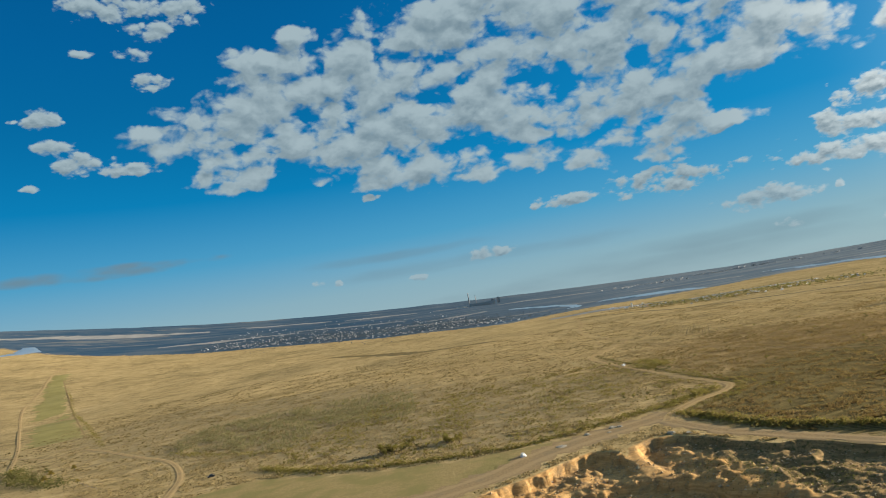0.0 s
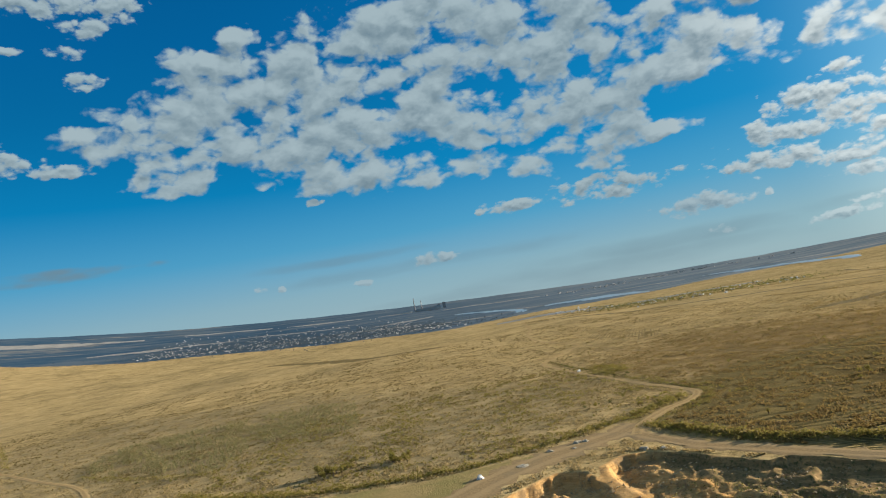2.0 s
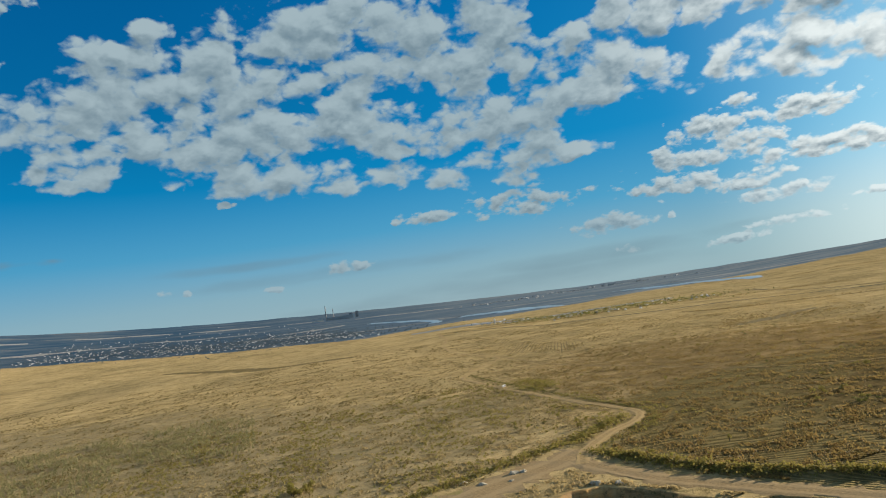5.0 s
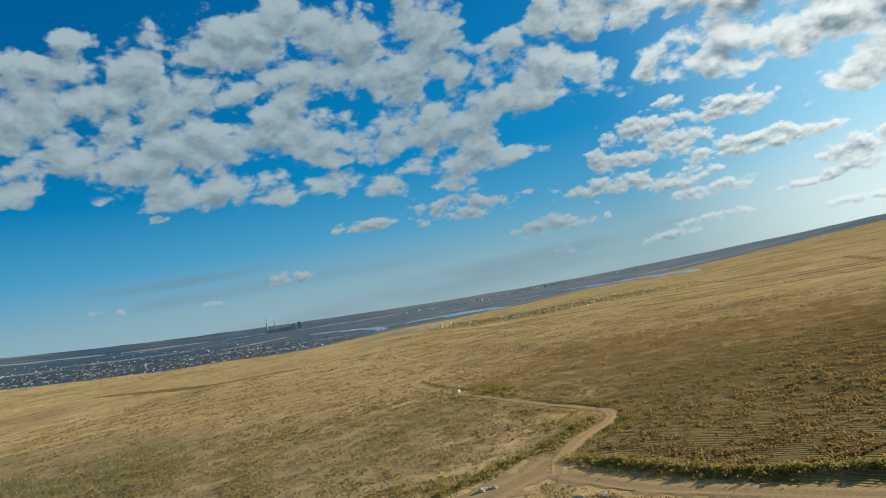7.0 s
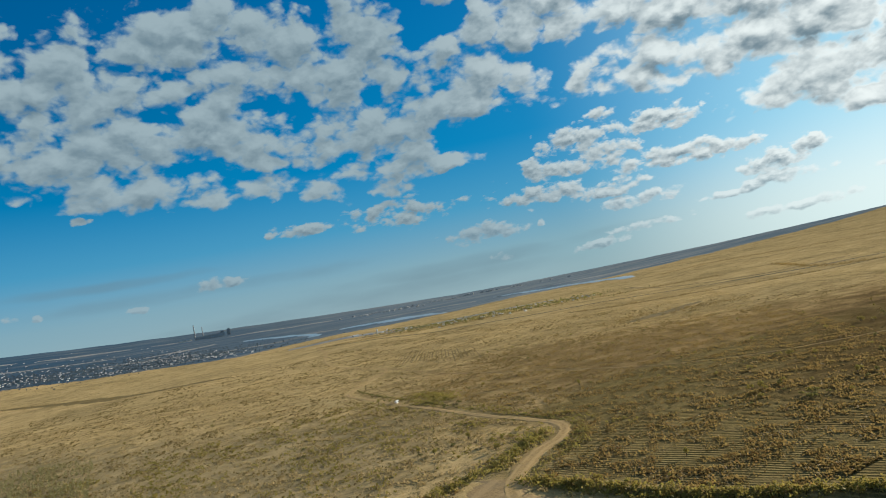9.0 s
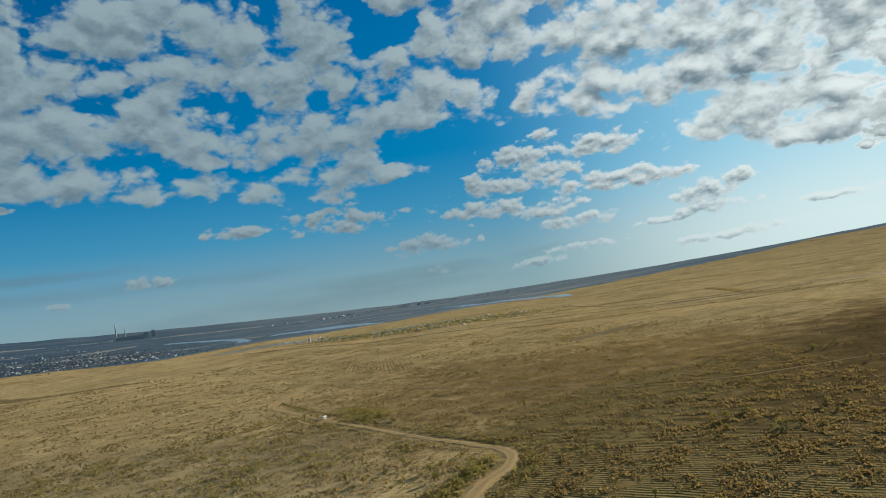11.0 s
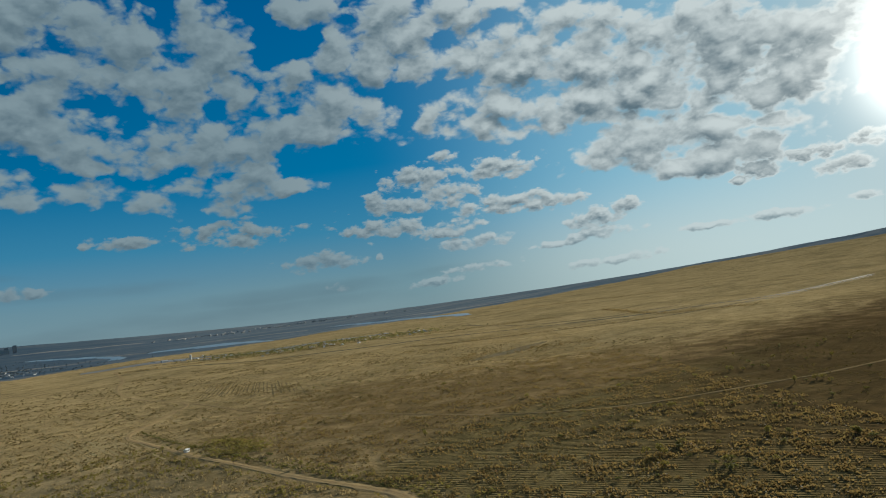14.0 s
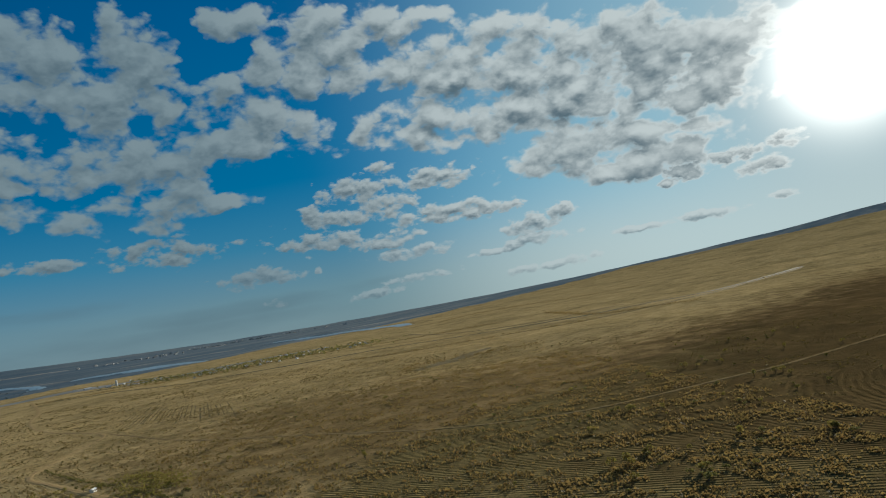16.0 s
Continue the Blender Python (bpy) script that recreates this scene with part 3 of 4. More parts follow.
def ribbon(name, points, width, label, lift=0.12, gap=4.0, mat=None, category="road", seed=1):
    line = smooth_line(points, gap)
    along = np.gradient(line, axis=0)
    side = np.stack([along[:, 1], -along[:, 0]], -1) / np.linalg.norm(along, axis=1)[:, None]
    r = np.random.default_rng(seed)
    width = np.broadcast_to(np.interp(np.linspace(0, 1, len(line)), np.linspace(0, 1, len(np.atleast_1d(width))), np.atleast_1d(width)), len(line))
    cuts = np.array([-1, -0.6, -0.2, 0.2, 0.6, 1.0])
    rag = 1 + 0.22 * r.standard_normal((len(line), 2))
    off = cuts[None, :] * width[:, None] / 2
    off[:, 0] *= rag[:, 0]
    off[:, -1] *= rag[:, 1]
    xy = line[:, None] + side[:, None] * off[..., None]
    z = terrain(xy[..., 0].ravel(), xy[..., 1].ravel()).reshape(xy.shape[:2]) + lift
    z[:, 0] -= lift * 0.9
    z[:, -1] -= lift * 0.9
    co = np.concatenate([xy, z[..., None]], -1).reshape(-1, 3)
    c, n = len(cuts), np.arange(len(line) - 1)[:, None] * len(cuts) + np.arange(len(cuts) - 1)
    me = bpy.data.meshes.new(name)
    me.from_pydata(co, [], np.stack([n, n + 1, n + c + 1, n + c], -1).reshape(-1, 4).tolist())
    set_attr(me, "across", np.tile(cuts, len(line)))
    me.materials.append(mat or ROAD)
    return tagged(new(name, me), label, category, kind="structure")


ribbon("road_quarry", [(-137, 377), (-68, 334), (-3, 293), (41, 301), (69, 321), (96, 336), (123, 346), (145, 353), (161, 363)], [14, 16, 18, 20, 22, 24, 20], "wide rutted bare dirt road beside the quarry", 0.14, 3, seed=2)
PATH_LINE = [(149, 342), (160, 359), (187, 381), (204, 389), (217, 400), (224, 414), (224, 443), (223, 480), (224, 530), (225, 570), (227, 605), (231, 660), (237, 709), (282, 768), (329, 835),
             (339, 980), (378, 1165), (462, 1400), (528, 1640)]
ribbon("road_path", PATH_LINE, [8, 5, 4, 3.5, 3, 3.2, 4, 5, 6, 7], "narrow pale dirt track winding over the steppe", 0.2, 4, TRACK, seed=3)
ribbon("road_bank", [(149, 350), (152, 329), (156, 305), (165, 285), (173, 268), (181, 251), (188, 236), (195, 212), (195, 176)], [12, 13, 12, 11, 10], "bare dirt road along the hedge bank", 0.16, 3, seed=4)
ribbon("road_long", [(329, 820), (322, 700), (326, 610), (334, 510), (345, 458), (373, 412), (433, 372), (480, 346), (680, 270)], 2.4, "faint straight farm track through brown grass", 0.2, 5, FAINT, seed=5)
ribbon("road_far", [(-331, 685), (-415, 880), (-729, 1580), (-858, 1968), (-1058, 2567), (-1088, 2897)], [5, 6, 8, 9], "pale dirt track along the green strip", 0.3, 15, TRACK, seed=6)
ribbon("road_bend", [(-400, 815), (-306, 709), (-284, 736), (-208, 628), (-164, 567), (-142, 520), (-125, 462), (-118, 405)], [5, 5, 5, 6], "pale gravel track curving round a meadow", 0.2, 4, TRACK, seed=7)
ribbon("road_valley", [(540, 1560), (617, 1400), (737, 1190), (838, 1050), (940, 960), (1020, 810), (1120, 730), (1210, 681), (1614, 621)], [6, 9, 12, 12, 10], "dark country lane below the village", 0.35, 15, mat=plain("dark_verge", (0.12, 0.105, 0.06), (0.08, 0.075, 0.045), 0.05), seed=8)


# ---------------------------------------------------------------- water and far fields
ribbon("water_lake", [(883, 2400), (997, 2317), (1086, 2184), (1095, 2022)], [120, 190, 130, 30], "long pale blue lake in the valley", 0.8, 30, WATER, "lake", 11)
ribbon("water_reservoir", [(-1624, 3229), (-1541, 3411), (-1618, 3664)], [60, 100, 60], "blue reservoir beyond the fields", 0.9, 30, WATER, "lake", 12)
ribbon("water_creek", [(673, 2982), (745, 2713), (768, 2373), (713, 2224)], [50, 60, 50, 30], "pale creek between dark fields", 0.8, 30, WATER, "river", 13)
ribbon("water_river", [(1625, 2530), (1702, 2198), (1652, 1850), (1557, 1695)], [70, 80, 70, 40], "narrow pale river bend in the valley", 0.8, 30, WATER, "river", 14)
DARK_FIELD = plain("dark_weedy_strip", (0.19, 0.14, 0.063), (0.13, 0.10, 0.043), 0.03)
GREEN_FIELD = plain("mown_green_grass", (0.29, 0.245, 0.09), (0.225, 0.195, 0.068), 0.02)
ribbon("road_strip", [(-354, 917), (-350, 911), (-649, 1627), (-827, 2052), (-954, 2358)], 4.0, "faint dirt track beside the meadow", 0.22, 8, FAINT, seed=23)
ribbon("field_green", [(-373, 898), (-666, 1569), (-759, 1810), (-893, 2161), (-990, 2442)], [64, 68, 60, 50, 40], "long mown green grass strip in dry steppe", 0.25, 10, GREEN_FIELD, "meadow", 18)
PALE_FIELD = plain("pale_stubble", (0.30, 0.29, 0.27), (0.20, 0.20, 0.19), 0.02)
ribbon("field_weeds", [(-88, 1801), (40, 1590), (146, 1428), (268, 1340)], [10, 40, 50, 20], "strip of dark weeds in dry grass", 0.35, 12, DARK_FIELD, "field", 15)
ribbon("field_hollow", [(560, 704), (600, 712), (640, 714), (696, 722)], [8, 24, 26, 8], "dark weedy hollow in the steppe", 0.3, 8, DARK_FIELD, "field", 16)
ribbon("field_brown", [(606, 1674), (703, 1606), (759, 1544)], [10, 26, 10], "reddish brown strip of bare field", 0.4, 12, DARK_FIELD, "field", 17)
ribbon("field_hedgerow", [(734, 1017), (770, 906), (883, 808), (954, 731), (1069, 659), (1296, 644), (1577, 609)], [6, 5, 6, 4], "dark weedy hedgerow line across the far steppe", 0.35, 12, DARK_FIELD, "field", 19)
ribbon("field_verge", [(1125, 1266), (1043, 1082), (1024, 950), (1043, 852), (1209, 814)], [8, 6, 8, 4], "dark verge of a far field road", 0.4, 12, DARK_FIELD, "field", 30)
for n, (a, b, w) in enumerate((((518, 1824), (796, 1701), 90), ((702, 1651), (1075, 1469), 60), ((-920, 3313), (-315, 3461), 120), ((298, 2963), (590, 3122), 90),
                               ((1164, 2757), (1502, 2494), 80), ((1879, 2567), (2521, 2134), 90), ((-1630, 4073), (-857, 4185), 200), ((772, 3710), (1258, 3498), 120), ((-1951, 4070), (-1200, 4217), 170), ((-657, 4287), (-151, 4170), 130), ((-63, 4130), (353, 4014), 110), ((442, 3965), (633, 3882), 90),
                               ((-308, 3553), (232, 3309), 70), ((144, 2832), (431, 2548), 60), ((463, 2420), (652, 2311), 50), ((784, 2518), (874, 2416), 50))):
    ribbon("field_pale", [a, ((a[0] + b[0]) / 2 + 20, (a[1] + b[1]) / 2), b], [w * 0.4, w, w * 0.3], "pale stubble field in the valley", 1.0, 40, PALE_FIELD, "field", 20 + n)


def furrows(name, corners, count, width, mat, label, seed):
    """Ploughed lines from one side of a four-cornered field to the other, some of them broken."""
    r = np.random.default_rng(seed)
    a, b, c, d = (np.array(p, float) for p in corners)
    co, faces = [], []
    for n in range(count):
        u = (n + r.uniform(-0.25, 0.25)) / (count - 1)
        p, q = a + (b - a) * u, d + (c - d) * u
        s0, s1 = r.uniform(0, 0.35), r.uniform(0.6, 1.0)
        side = np.array([(q - p)[1], -(q - p)[0]]) / np.linalg.norm(q - p) * width * r.uniform(0.5, 1.2) / 2
        for v in np.linspace(s0, s1, 12):
            at = p + (q - p) * v
            for w in (-1, 0, 1):
                xy = at + side * w
                co.append((*xy, terrain(xy[:1], xy[1:])[0] + (0.07 if w == 0 else 0.05)))
            if v > s0:
                k = len(co) - 6
                faces += [(k, k + 1, k + 4, k + 3), (k + 1, k + 2, k + 5, k + 4)]
    me = bpy.data.meshes.new(name)
    me.from_pydata(co, [], faces)
    me.materials.append(mat)
    return tagged(new(name, me), label, "field", kind="structure")


RIDGE = plain("furrow_earth", (0.38, 0.27, 0.122), (0.32, 0.228, 0.10), 0.1)
RIDGE_PALE = plain("furrow_straw", (0.42, 0.32, 0.15), (0.33, 0.245, 0.11), 0.1)
furrows("field_rows", [(60, 761), (156, 671), (214, 934), (107, 1130)], 46, 0.8, RIDGE, "old plough lines in dry golden grass", 1)
furrows("field_rows", [(374, 709), (347, 856), (450, 1032), (452, 856)], 26, 1.3, DARK_FIELD, "plough lines across a dry field", 2)
furrows("field_rows", [(-162, 1235), (-75, 1103), (-114, 1557), (-211, 1741)], 22, 1.3, RIDGE, "faint plough lines in dry grass", 3)
furrows("field_rows", [(181, 615), (221, 579), (236, 700), (211, 811)], 14, 1.4, RIDGE_PALE, "pale plough lines beside the track", 4)


# ---------------------------------------------------------------- plants
def cards(name, centres, sizes, mat, seed, upright=0.0, lean=(0, 0)):
    """Many small leaf clumps: bent quads of random turn about the given centres."""
    r = np.random.default_rng(seed)
    n = len(centres)
    centres, sizes = np.asarray(centres, float), np.broadcast_to(np.asarray(sizes, float), n)
    u = r.standard_normal((n, 3))
    u[:, 2] = u[:, 2] * (1 - upright)
    u /= np.linalg.norm(u, axis=1)[:, None]
    v = r.standard_normal((n, 3)) * (1 - upright) + np.array([lean[0], lean[1], 1.0]) * upright
    v -= u * (u * v).sum(1)[:, None]
    v /= np.linalg.norm(v, axis=1)[:, None]
    w = np.cross(u, v)
    s = sizes[:, None]
    shape = r.uniform(0.55, 1.1, (n, 4, 1))
    bend = r.uniform(-0.25, 0.25, (n, 1))
    co = np.stack([centres - u * s * shape[:, 0] * 0.5 - v * s * 0.35, centres + u * s * shape[:, 1] * 0.5 - v * s * 0.4 + w * s * bend,
                   centres + u * s * shape[:, 2] * 0.4 + v * s * 0.5, centres - u * s * shape[:, 3] * 0.4 + v * s * 0.45 - w * s * bend], 1).reshape(-1, 3)
    me = bpy.data.meshes.new(name)
    me.from_pydata(co, [], np.arange(4 * n).reshape(-1, 4).tolist())
    me.materials.append(mat)
    return me


def part(name, data, parent, label=""):
    ob = new(name, data)
    ob.parent = parent
    return tagged(ob, label)


def stems_mesh(name, lines, mat, sides=5):
    """Tapered round limbs: each line is a list of (x, y, z, radius)."""
    bm = bmesh.new()
    for line in lines:
        rings = []
        for x, y, z, rad in line:
            rings.append([bm.verts.new((x + rad * math.cos(2 * math.pi * i / sides), y + rad * math.sin(2 * math.pi * i / sides), z)) for i in range(sides)])
        for a, b in zip(rings, rings[1:]):
            for i in range(sides):
                bm.faces.new((a[i], a[(i + 1) % sides], b[(i + 1) % sides], b[i]))
        bm.faces.new(rings[-1])
    me = bpy.data.meshes.new(name)
    bm.to_mesh(me)
    bm.free()
    me.materials.append(mat)
    return me


def crown_points(r, lumps, count):
    """Points scattered near the skin of several overlapping lumps (x, y, z, rx, rz)."""
    out = []
    for n in range(count):
        x, y, z, rx, rz = lumps[r.integers(len(lumps))]
        d = r.standard_normal(3)
        d /= np.linalg.norm(d)
        k = r.uniform(0.45, 1.0) ** 0.5
        out.append((x + d[0] * rx * k, y + d[1] * rx * k, max(0.15, z + d[2] * rz * k)))
    return np.array(out)


def make_bush(name, high, wide, leaf, seed, count=130):
    """A shrub: several stems under a ragged crown, standing on its base."""
    r = np.random.default_rng(seed)
    base = new(name)
    lumps = []
    lines = []
    for n in range(r.integers(4, 7)):
        a, d = r.uniform(0, 2 * math.pi), wide * r.uniform(0.05, 0.32)
        h = high * r.uniform(0.5, 0.78)
        lumps.append((d * math.cos(a), d * math.sin(a), h, wide * r.uniform(0.16, 0.3), high * r.uniform(0.2, 0.34)))
        lines.append([(0.1 * math.cos(a), 0.1 * math.sin(a), -0.1, 0.06), (d * 0.5 * math.cos(a), d * 0.5 * math.sin(a), h * 0.6, 0.045), (d * math.cos(a), d * math.sin(a), h * 1.1, 0.015)])
    part("foliage", cards("foliage", crown_points(r, lumps, count), r.uniform(0.25, 0.6, count) * wide * 0.22, leaf, seed), base)
    part("stems", stems_mesh("stems", lines, BARK), base)
    return base


def make_tree(name, high, wide, leaf, seed, count=420):
    """A broad tree: tapered trunk, limbs and an uneven crown."""
    r = np.random.default_rng(seed)
    base = new(name)
    lumps, lines = [], [[(0, 0, -0.2, 0.28), (0.1, 0, high * 0.35, 0.2), (0.15, 0.1, high * 0.75, 0.07)]]
    for n in range(9):
        a, d, h = r.uniform(0, 2 * math.pi), wide * r.uniform(0.08, 0.36), high * r.uniform(0.42, 0.88)
        lumps.append((d * math.cos(a), d * math.sin(a), h, wide * r.uniform(0.14, 0.24), high * r.uniform(0.09, 0.16)))
        lines.append([(0.1, 0, h * 0.55, 0.1), (d * 0.5 * math.cos(a), d * 0.5 * math.sin(a), h * 0.8, 0.07), (d * math.cos(a), d * math.sin(a), h, 0.02)])
    part("crown", cards("crown", crown_points(r, lumps, count), r.uniform(0.3, 0.75, count), leaf, seed), base)
    part("trunk", stems_mesh("trunk", lines, BARK, 6), base)
    return base


def on_land(x, y):
    return float(terrain(np.array([x]), np.array([y]))[0])


def line_distance(px, py, line):
    best = np.full(np.shape(px), 1e9)
    for (ax, ay), (bx, by) in zip(line, line[1:]):
        dx, dy = bx - ax, by - ay
        u = np.clip(((px - ax) * dx + (py - ay) * dy) / (dx * dx + dy * dy), 0, 1)
        best = np.minimum(best, np.hypot(px - ax - u * dx, py - ay - u * dy))
    return best


ROAD_LINES = [(PATH_LINE, 4.5), ([(-68, 334), (-3, 293), (41, 301), (69, 321), (96, 336), (123, 346), (145, 353), (161, 363)], 13), ([(149, 350), (152, 329), (156, 305), (165, 285), (173, 268), (181, 251), (188, 236), (195, 212)], 8),
              ([(329, 820), (322, 700), (326, 610), (334, 510), (345, 458), (373, 412), (433, 372), (480, 346), (680, 270)], 2.5),
              ([(-400, 815), (-306, 709), (-284, 736), (-208, 628), (-164, 567), (-142, 520), (-125, 462), (-118, 405)], 4)]


def free_land(px, py):
    """Where grass and shrubs may stand: off the tracks, the bare strip and the quarry."""
    ok = (inside(px, py, PIT) < -2) & (inside(px, py, STRIP) < -1)
    for line, gap in ROAD_LINES:
        ok &= line_distance(px, py, line) > gap
    return ok


def grass():
    r = np.random.default_rng(7)
    n = 520000
    # denser near the flight line
    y = 270 + 800 * r.uniform(0, 1, n) ** 1.6
    x = -0.42 * y + r.uniform(0, 1, n) * (y * 1.35 + 80)
    rows = inside(x, y, OLIVE) > 0
    sx, sy = math.sin(FURROW_ANGLE), -math.cos(FURROW_ANGLE)
    side = x * sx + y * sy
    shift = np.where(rows & (r.uniform(0, 1, n) < 0.8), (np.round(side / 2.1) * 2.1 - side) + r.normal(0, 0.35, n), 0)
    x, y = x + shift * sx, y + shift * sy
    clump = waves(x, y, 40, 21) + waves(x, y, 12, 22)
    keep = free_land(x, y) & (clump + r.normal(0, 0.7, n) > 0.15)
    x, y, clump = x[keep], y[keep], clump[keep]
    size = r.uniform(0.25, 0.8, len(x)) * (1 + 0.2 * np.clip(clump, 0, 2))
    dark = (inside(x, y, OLIVE) > -5) | (inside(x, y, RED) > 0)
    z = terrain(x, y) + size * 0.3
    co = np.stack([x, y, z], -1)
    a = new("dry_grass_tufts", cards("dry_grass_tufts", co[~dark], size[~dark], STRAW, 31, 0.6))
    tagged(a, "scattered tufts of dry straw-coloured grass", "grass", kind="stuff")
    b = new("olive_grass_tufts", cards("olive_grass_tufts", co[dark], size[dark], OLIVE_GRASS, 32, 0.6))
    tagged(b, "brown and olive grass tufts in old rows", "grass", kind="stuff")


OLIVE_GRASS = leafy("olive_grass_blades", [(0.28, 0.205, 0.07), (0.18, 0.132, 0.045), (0.115, 0.088, 0.033), (0.22, 0.135, 0.048)])
grass()


def hedge(name, line, count, spread, size, high, mat, label, seed):
    r = np.random.default_rng(seed)
    path = smooth_line(line, 2.0)
    at = path[r.integers(0, len(path), count)] + r.normal(0, spread, (count, 2))
    lump = np.clip(0.6 + 0.5 * waves(at[:, 0], at[:, 1], 9, seed) + 0.3 * waves(at[:, 0], at[:, 1], 4, seed + 1), 0.15, 1.5)
    z = terrain(at[:, 0], at[:, 1]) + r.uniform(0.05, 1, count) * high * lump
    me = cards(name, np.column_stack([at, z]), r.uniform(0.5, 1.1, count) * size, mat, seed)
    return tagged(new(name, me), label, "hedge", kind="stuff")


hedge("hedge", [(-69, 437), (-55, 418), (-31, 395), (-4, 377), (24, 365), (52, 358), (72, 354), (97, 359), (134, 371), (159, 380)], 9500, 2.0, 0.7, 2.2, DRY_LEAF, "low ragged hedge of yellow-green shrubs beside the dirt strip", 41)
hedge("hedge", [(163, 356), (168, 327), (173, 304), (180, 287), (191, 271), (205, 252), (213, 231)], 7000, 2.2, 0.75, 1.8, DRY_LEAF, "ragged hedge of olive shrubs on a bank", 42)
hedge("hedge", [(164, 378), (177, 387), (195, 397), (209, 406)], 2600, 2.8, 0.7, 2.0, DRY_LEAF, "yellow-green shrubs beside the winding track", 43)
hedge("hedge", [(168, 360), (184, 367), (202, 375), (219, 388), (228, 407)], 900, 1.6, 0.55, 1.0, DRY_LEAF, "low shrubs along the track's bend", 44)
hedge("hedge", [(229, 415), (230, 445), (231, 484), (233, 530), (237, 598), (242, 666), (247, 714)], 2600, 0.6, 0.55, 0.9, GREEN_LEAF, "dark weeds in the ditch along the track", 45)
hedge("hedge", [(-271, 740), (-371, 986), (-491, 1266), (-603, 1517), (-657, 1657), (-752, 1881)], 2600, 2.2, 0.9, 2.6, DRY_LEAF, "yellow-green shrub row beside the meadow", 46)
hedge("hedge", [(230, 573), (245, 556), (251, 572), (249, 606)], 2400, 5.0, 0.8, 2.2, DRY_LEAF, "yellowing thicket beside the track", 47)
hedge("scrub", [(126, 271), (135, 257), (143, 241), (148, 228), (156, 222), (146, 212), (137, 226), (130, 247)], 1700, 5.5, 0.5, 1.0, GREEN_LEAF, "dark green scrub on the quarry floor", 49)
hedge("hedge", [(-163, 596), (-128, 550), (-81, 504), (-60, 489)], 1500, 3.0, 0.7, 1.5, DRY_LEAF, "dry yellow-green edge of the young plantation", 48)

for line, count, wide, high in (([(516, 1581), (669, 1491), (804, 1377), (948, 1273), (1037, 1177), (1152, 1064)], 2600, 5.0, 3.0), ([(1284, 1026), (1229, 967), (1064, 810), (1014, 712), (1033, 613)], 1500, 5.0, 3.0),
                                ([(554, 720), (611, 744), (643, 720), (693, 657)], 700, 11.0, 1.2), ([(734, 1017), (770, 906), (883, 808), (954, 731)], 900, 4.0, 2.2), ([(-88, 1801), (40, 1590), (146, 1428), (268, 1340)], 700, 12.0, 1.2),
                                ([(1487, 1503), (1750, 1501), (1751, 1272), (1865, 1055)], 1400, 6.0, 4.0)):
    hedge("hedgerow", line, count, wide, 1.6, high * 0.7, OLIVE_GRASS, "dark olive hedgerow across the far steppe", 160 + count)


def saplings():
    r = np.random.default_rng(51)
    area = [(-165, 603), (-221, 865), (-125, 851), (-26, 774), (44, 701), (34, 530), (-37, 578), (-60, 485), (-103, 532)]
    x, y = r.uniform(-185, 50, 11000), r.uniform(445, 740, 11000)
    x = np.round(x / 4.0) * 4.0 + r.normal(0, 0.5, len(x)) + 0.18 * (y - 590)
    ok = (inside(x, y, area) > 0) & (waves(x, y, 45, 52) > -0.55)
    x, y = x[ok][:2800], y[ok][:2800]
    each = 9
    h = r.uniform(2.2, 4.4, len(x))
    px, py = (np.repeat(v, each) + r.normal(0, 0.22, len(x) * each) for v in (x, y))
    pz = terrain(px, py) + np.repeat(h, each) * np.tile(np.linspace(0.1, 1.0, each), len(x))
    me = cards("young_trees", np.column_stack([px, py, pz]), r.uniform(0.4, 0.85, len(px)), SAPLING_LEAF, 53, 0.45)
    tagged(new("young_trees", me), "grey-green saplings planted in rows on dry grass", "saplings", kind="stuff")


saplings()


def low_shrubs(name, count, x0, x1, y0, y1, each, size, high, bias, mat, label, seed):
    """Small scattered clumps, several leaves each, gathered in loose patches."""
    r = np.random.default_rng(seed)
    x, y = r.uniform(x0, x1, count * 6), r.uniform(y0, y1, count * 6)
    ok = free_land(x, y) & (waves(x, y, 60, seed + 1) + 0.7 * waves(x, y, 17, seed + 2) + r.normal(0, 0.35, len(x)) > bias)
    x, y = x[ok][:count], y[ok][:count]
    h = r.uniform(0.4, 1.0, len(x)) * high
    px, py = (np.repeat(v, each) + r.normal(0, size * 0.55, len(x) * each) for v in (x, y))
    pz = terrain(px, py) + np.repeat(h, each) * r.uniform(0.15, 1.0, len(px))
    me = cards(name, np.column_stack([px, py, pz]), r.uniform(0.6, 1.1, len(px)) * size, mat, seed + 3)
    tagged(new(name, me), label, "shrubs", kind="stuff")


BROWN_LEAF = leafy("brown_weed_leaves", [(0.17, 0.115, 0.045), (0.24, 0.17, 0.06), (0.12, 0.09, 0.035), (0.20, 0.16, 0.055)])
OLIVE_WEED = leafy("olive_weed_leaves", [(0.17, 0.125, 0.04), (0.21, 0.16, 0.05), (0.10, 0.08, 0.028)])
low_shrubs("low_scrub", 3600, -60, 240, 370, 640, 8, 0.65, 1.4, 0.2, DRY_LEAF, "low yellow-green scrub scattered over dry grass", 141)
low_shrubs("brown_weeds", 4200, -160, 260, 350, 700, 7, 0.55, 1.0, 0.0, BROWN_LEAF, "brown dry weeds scattered over the steppe", 145)
low_shrubs("steppe_weeds", 9000, -420, 700, 560, 1350, 5, 1.0, 1.2, 0.45, BROWN_LEAF, "small dark weeds on the far steppe", 149)
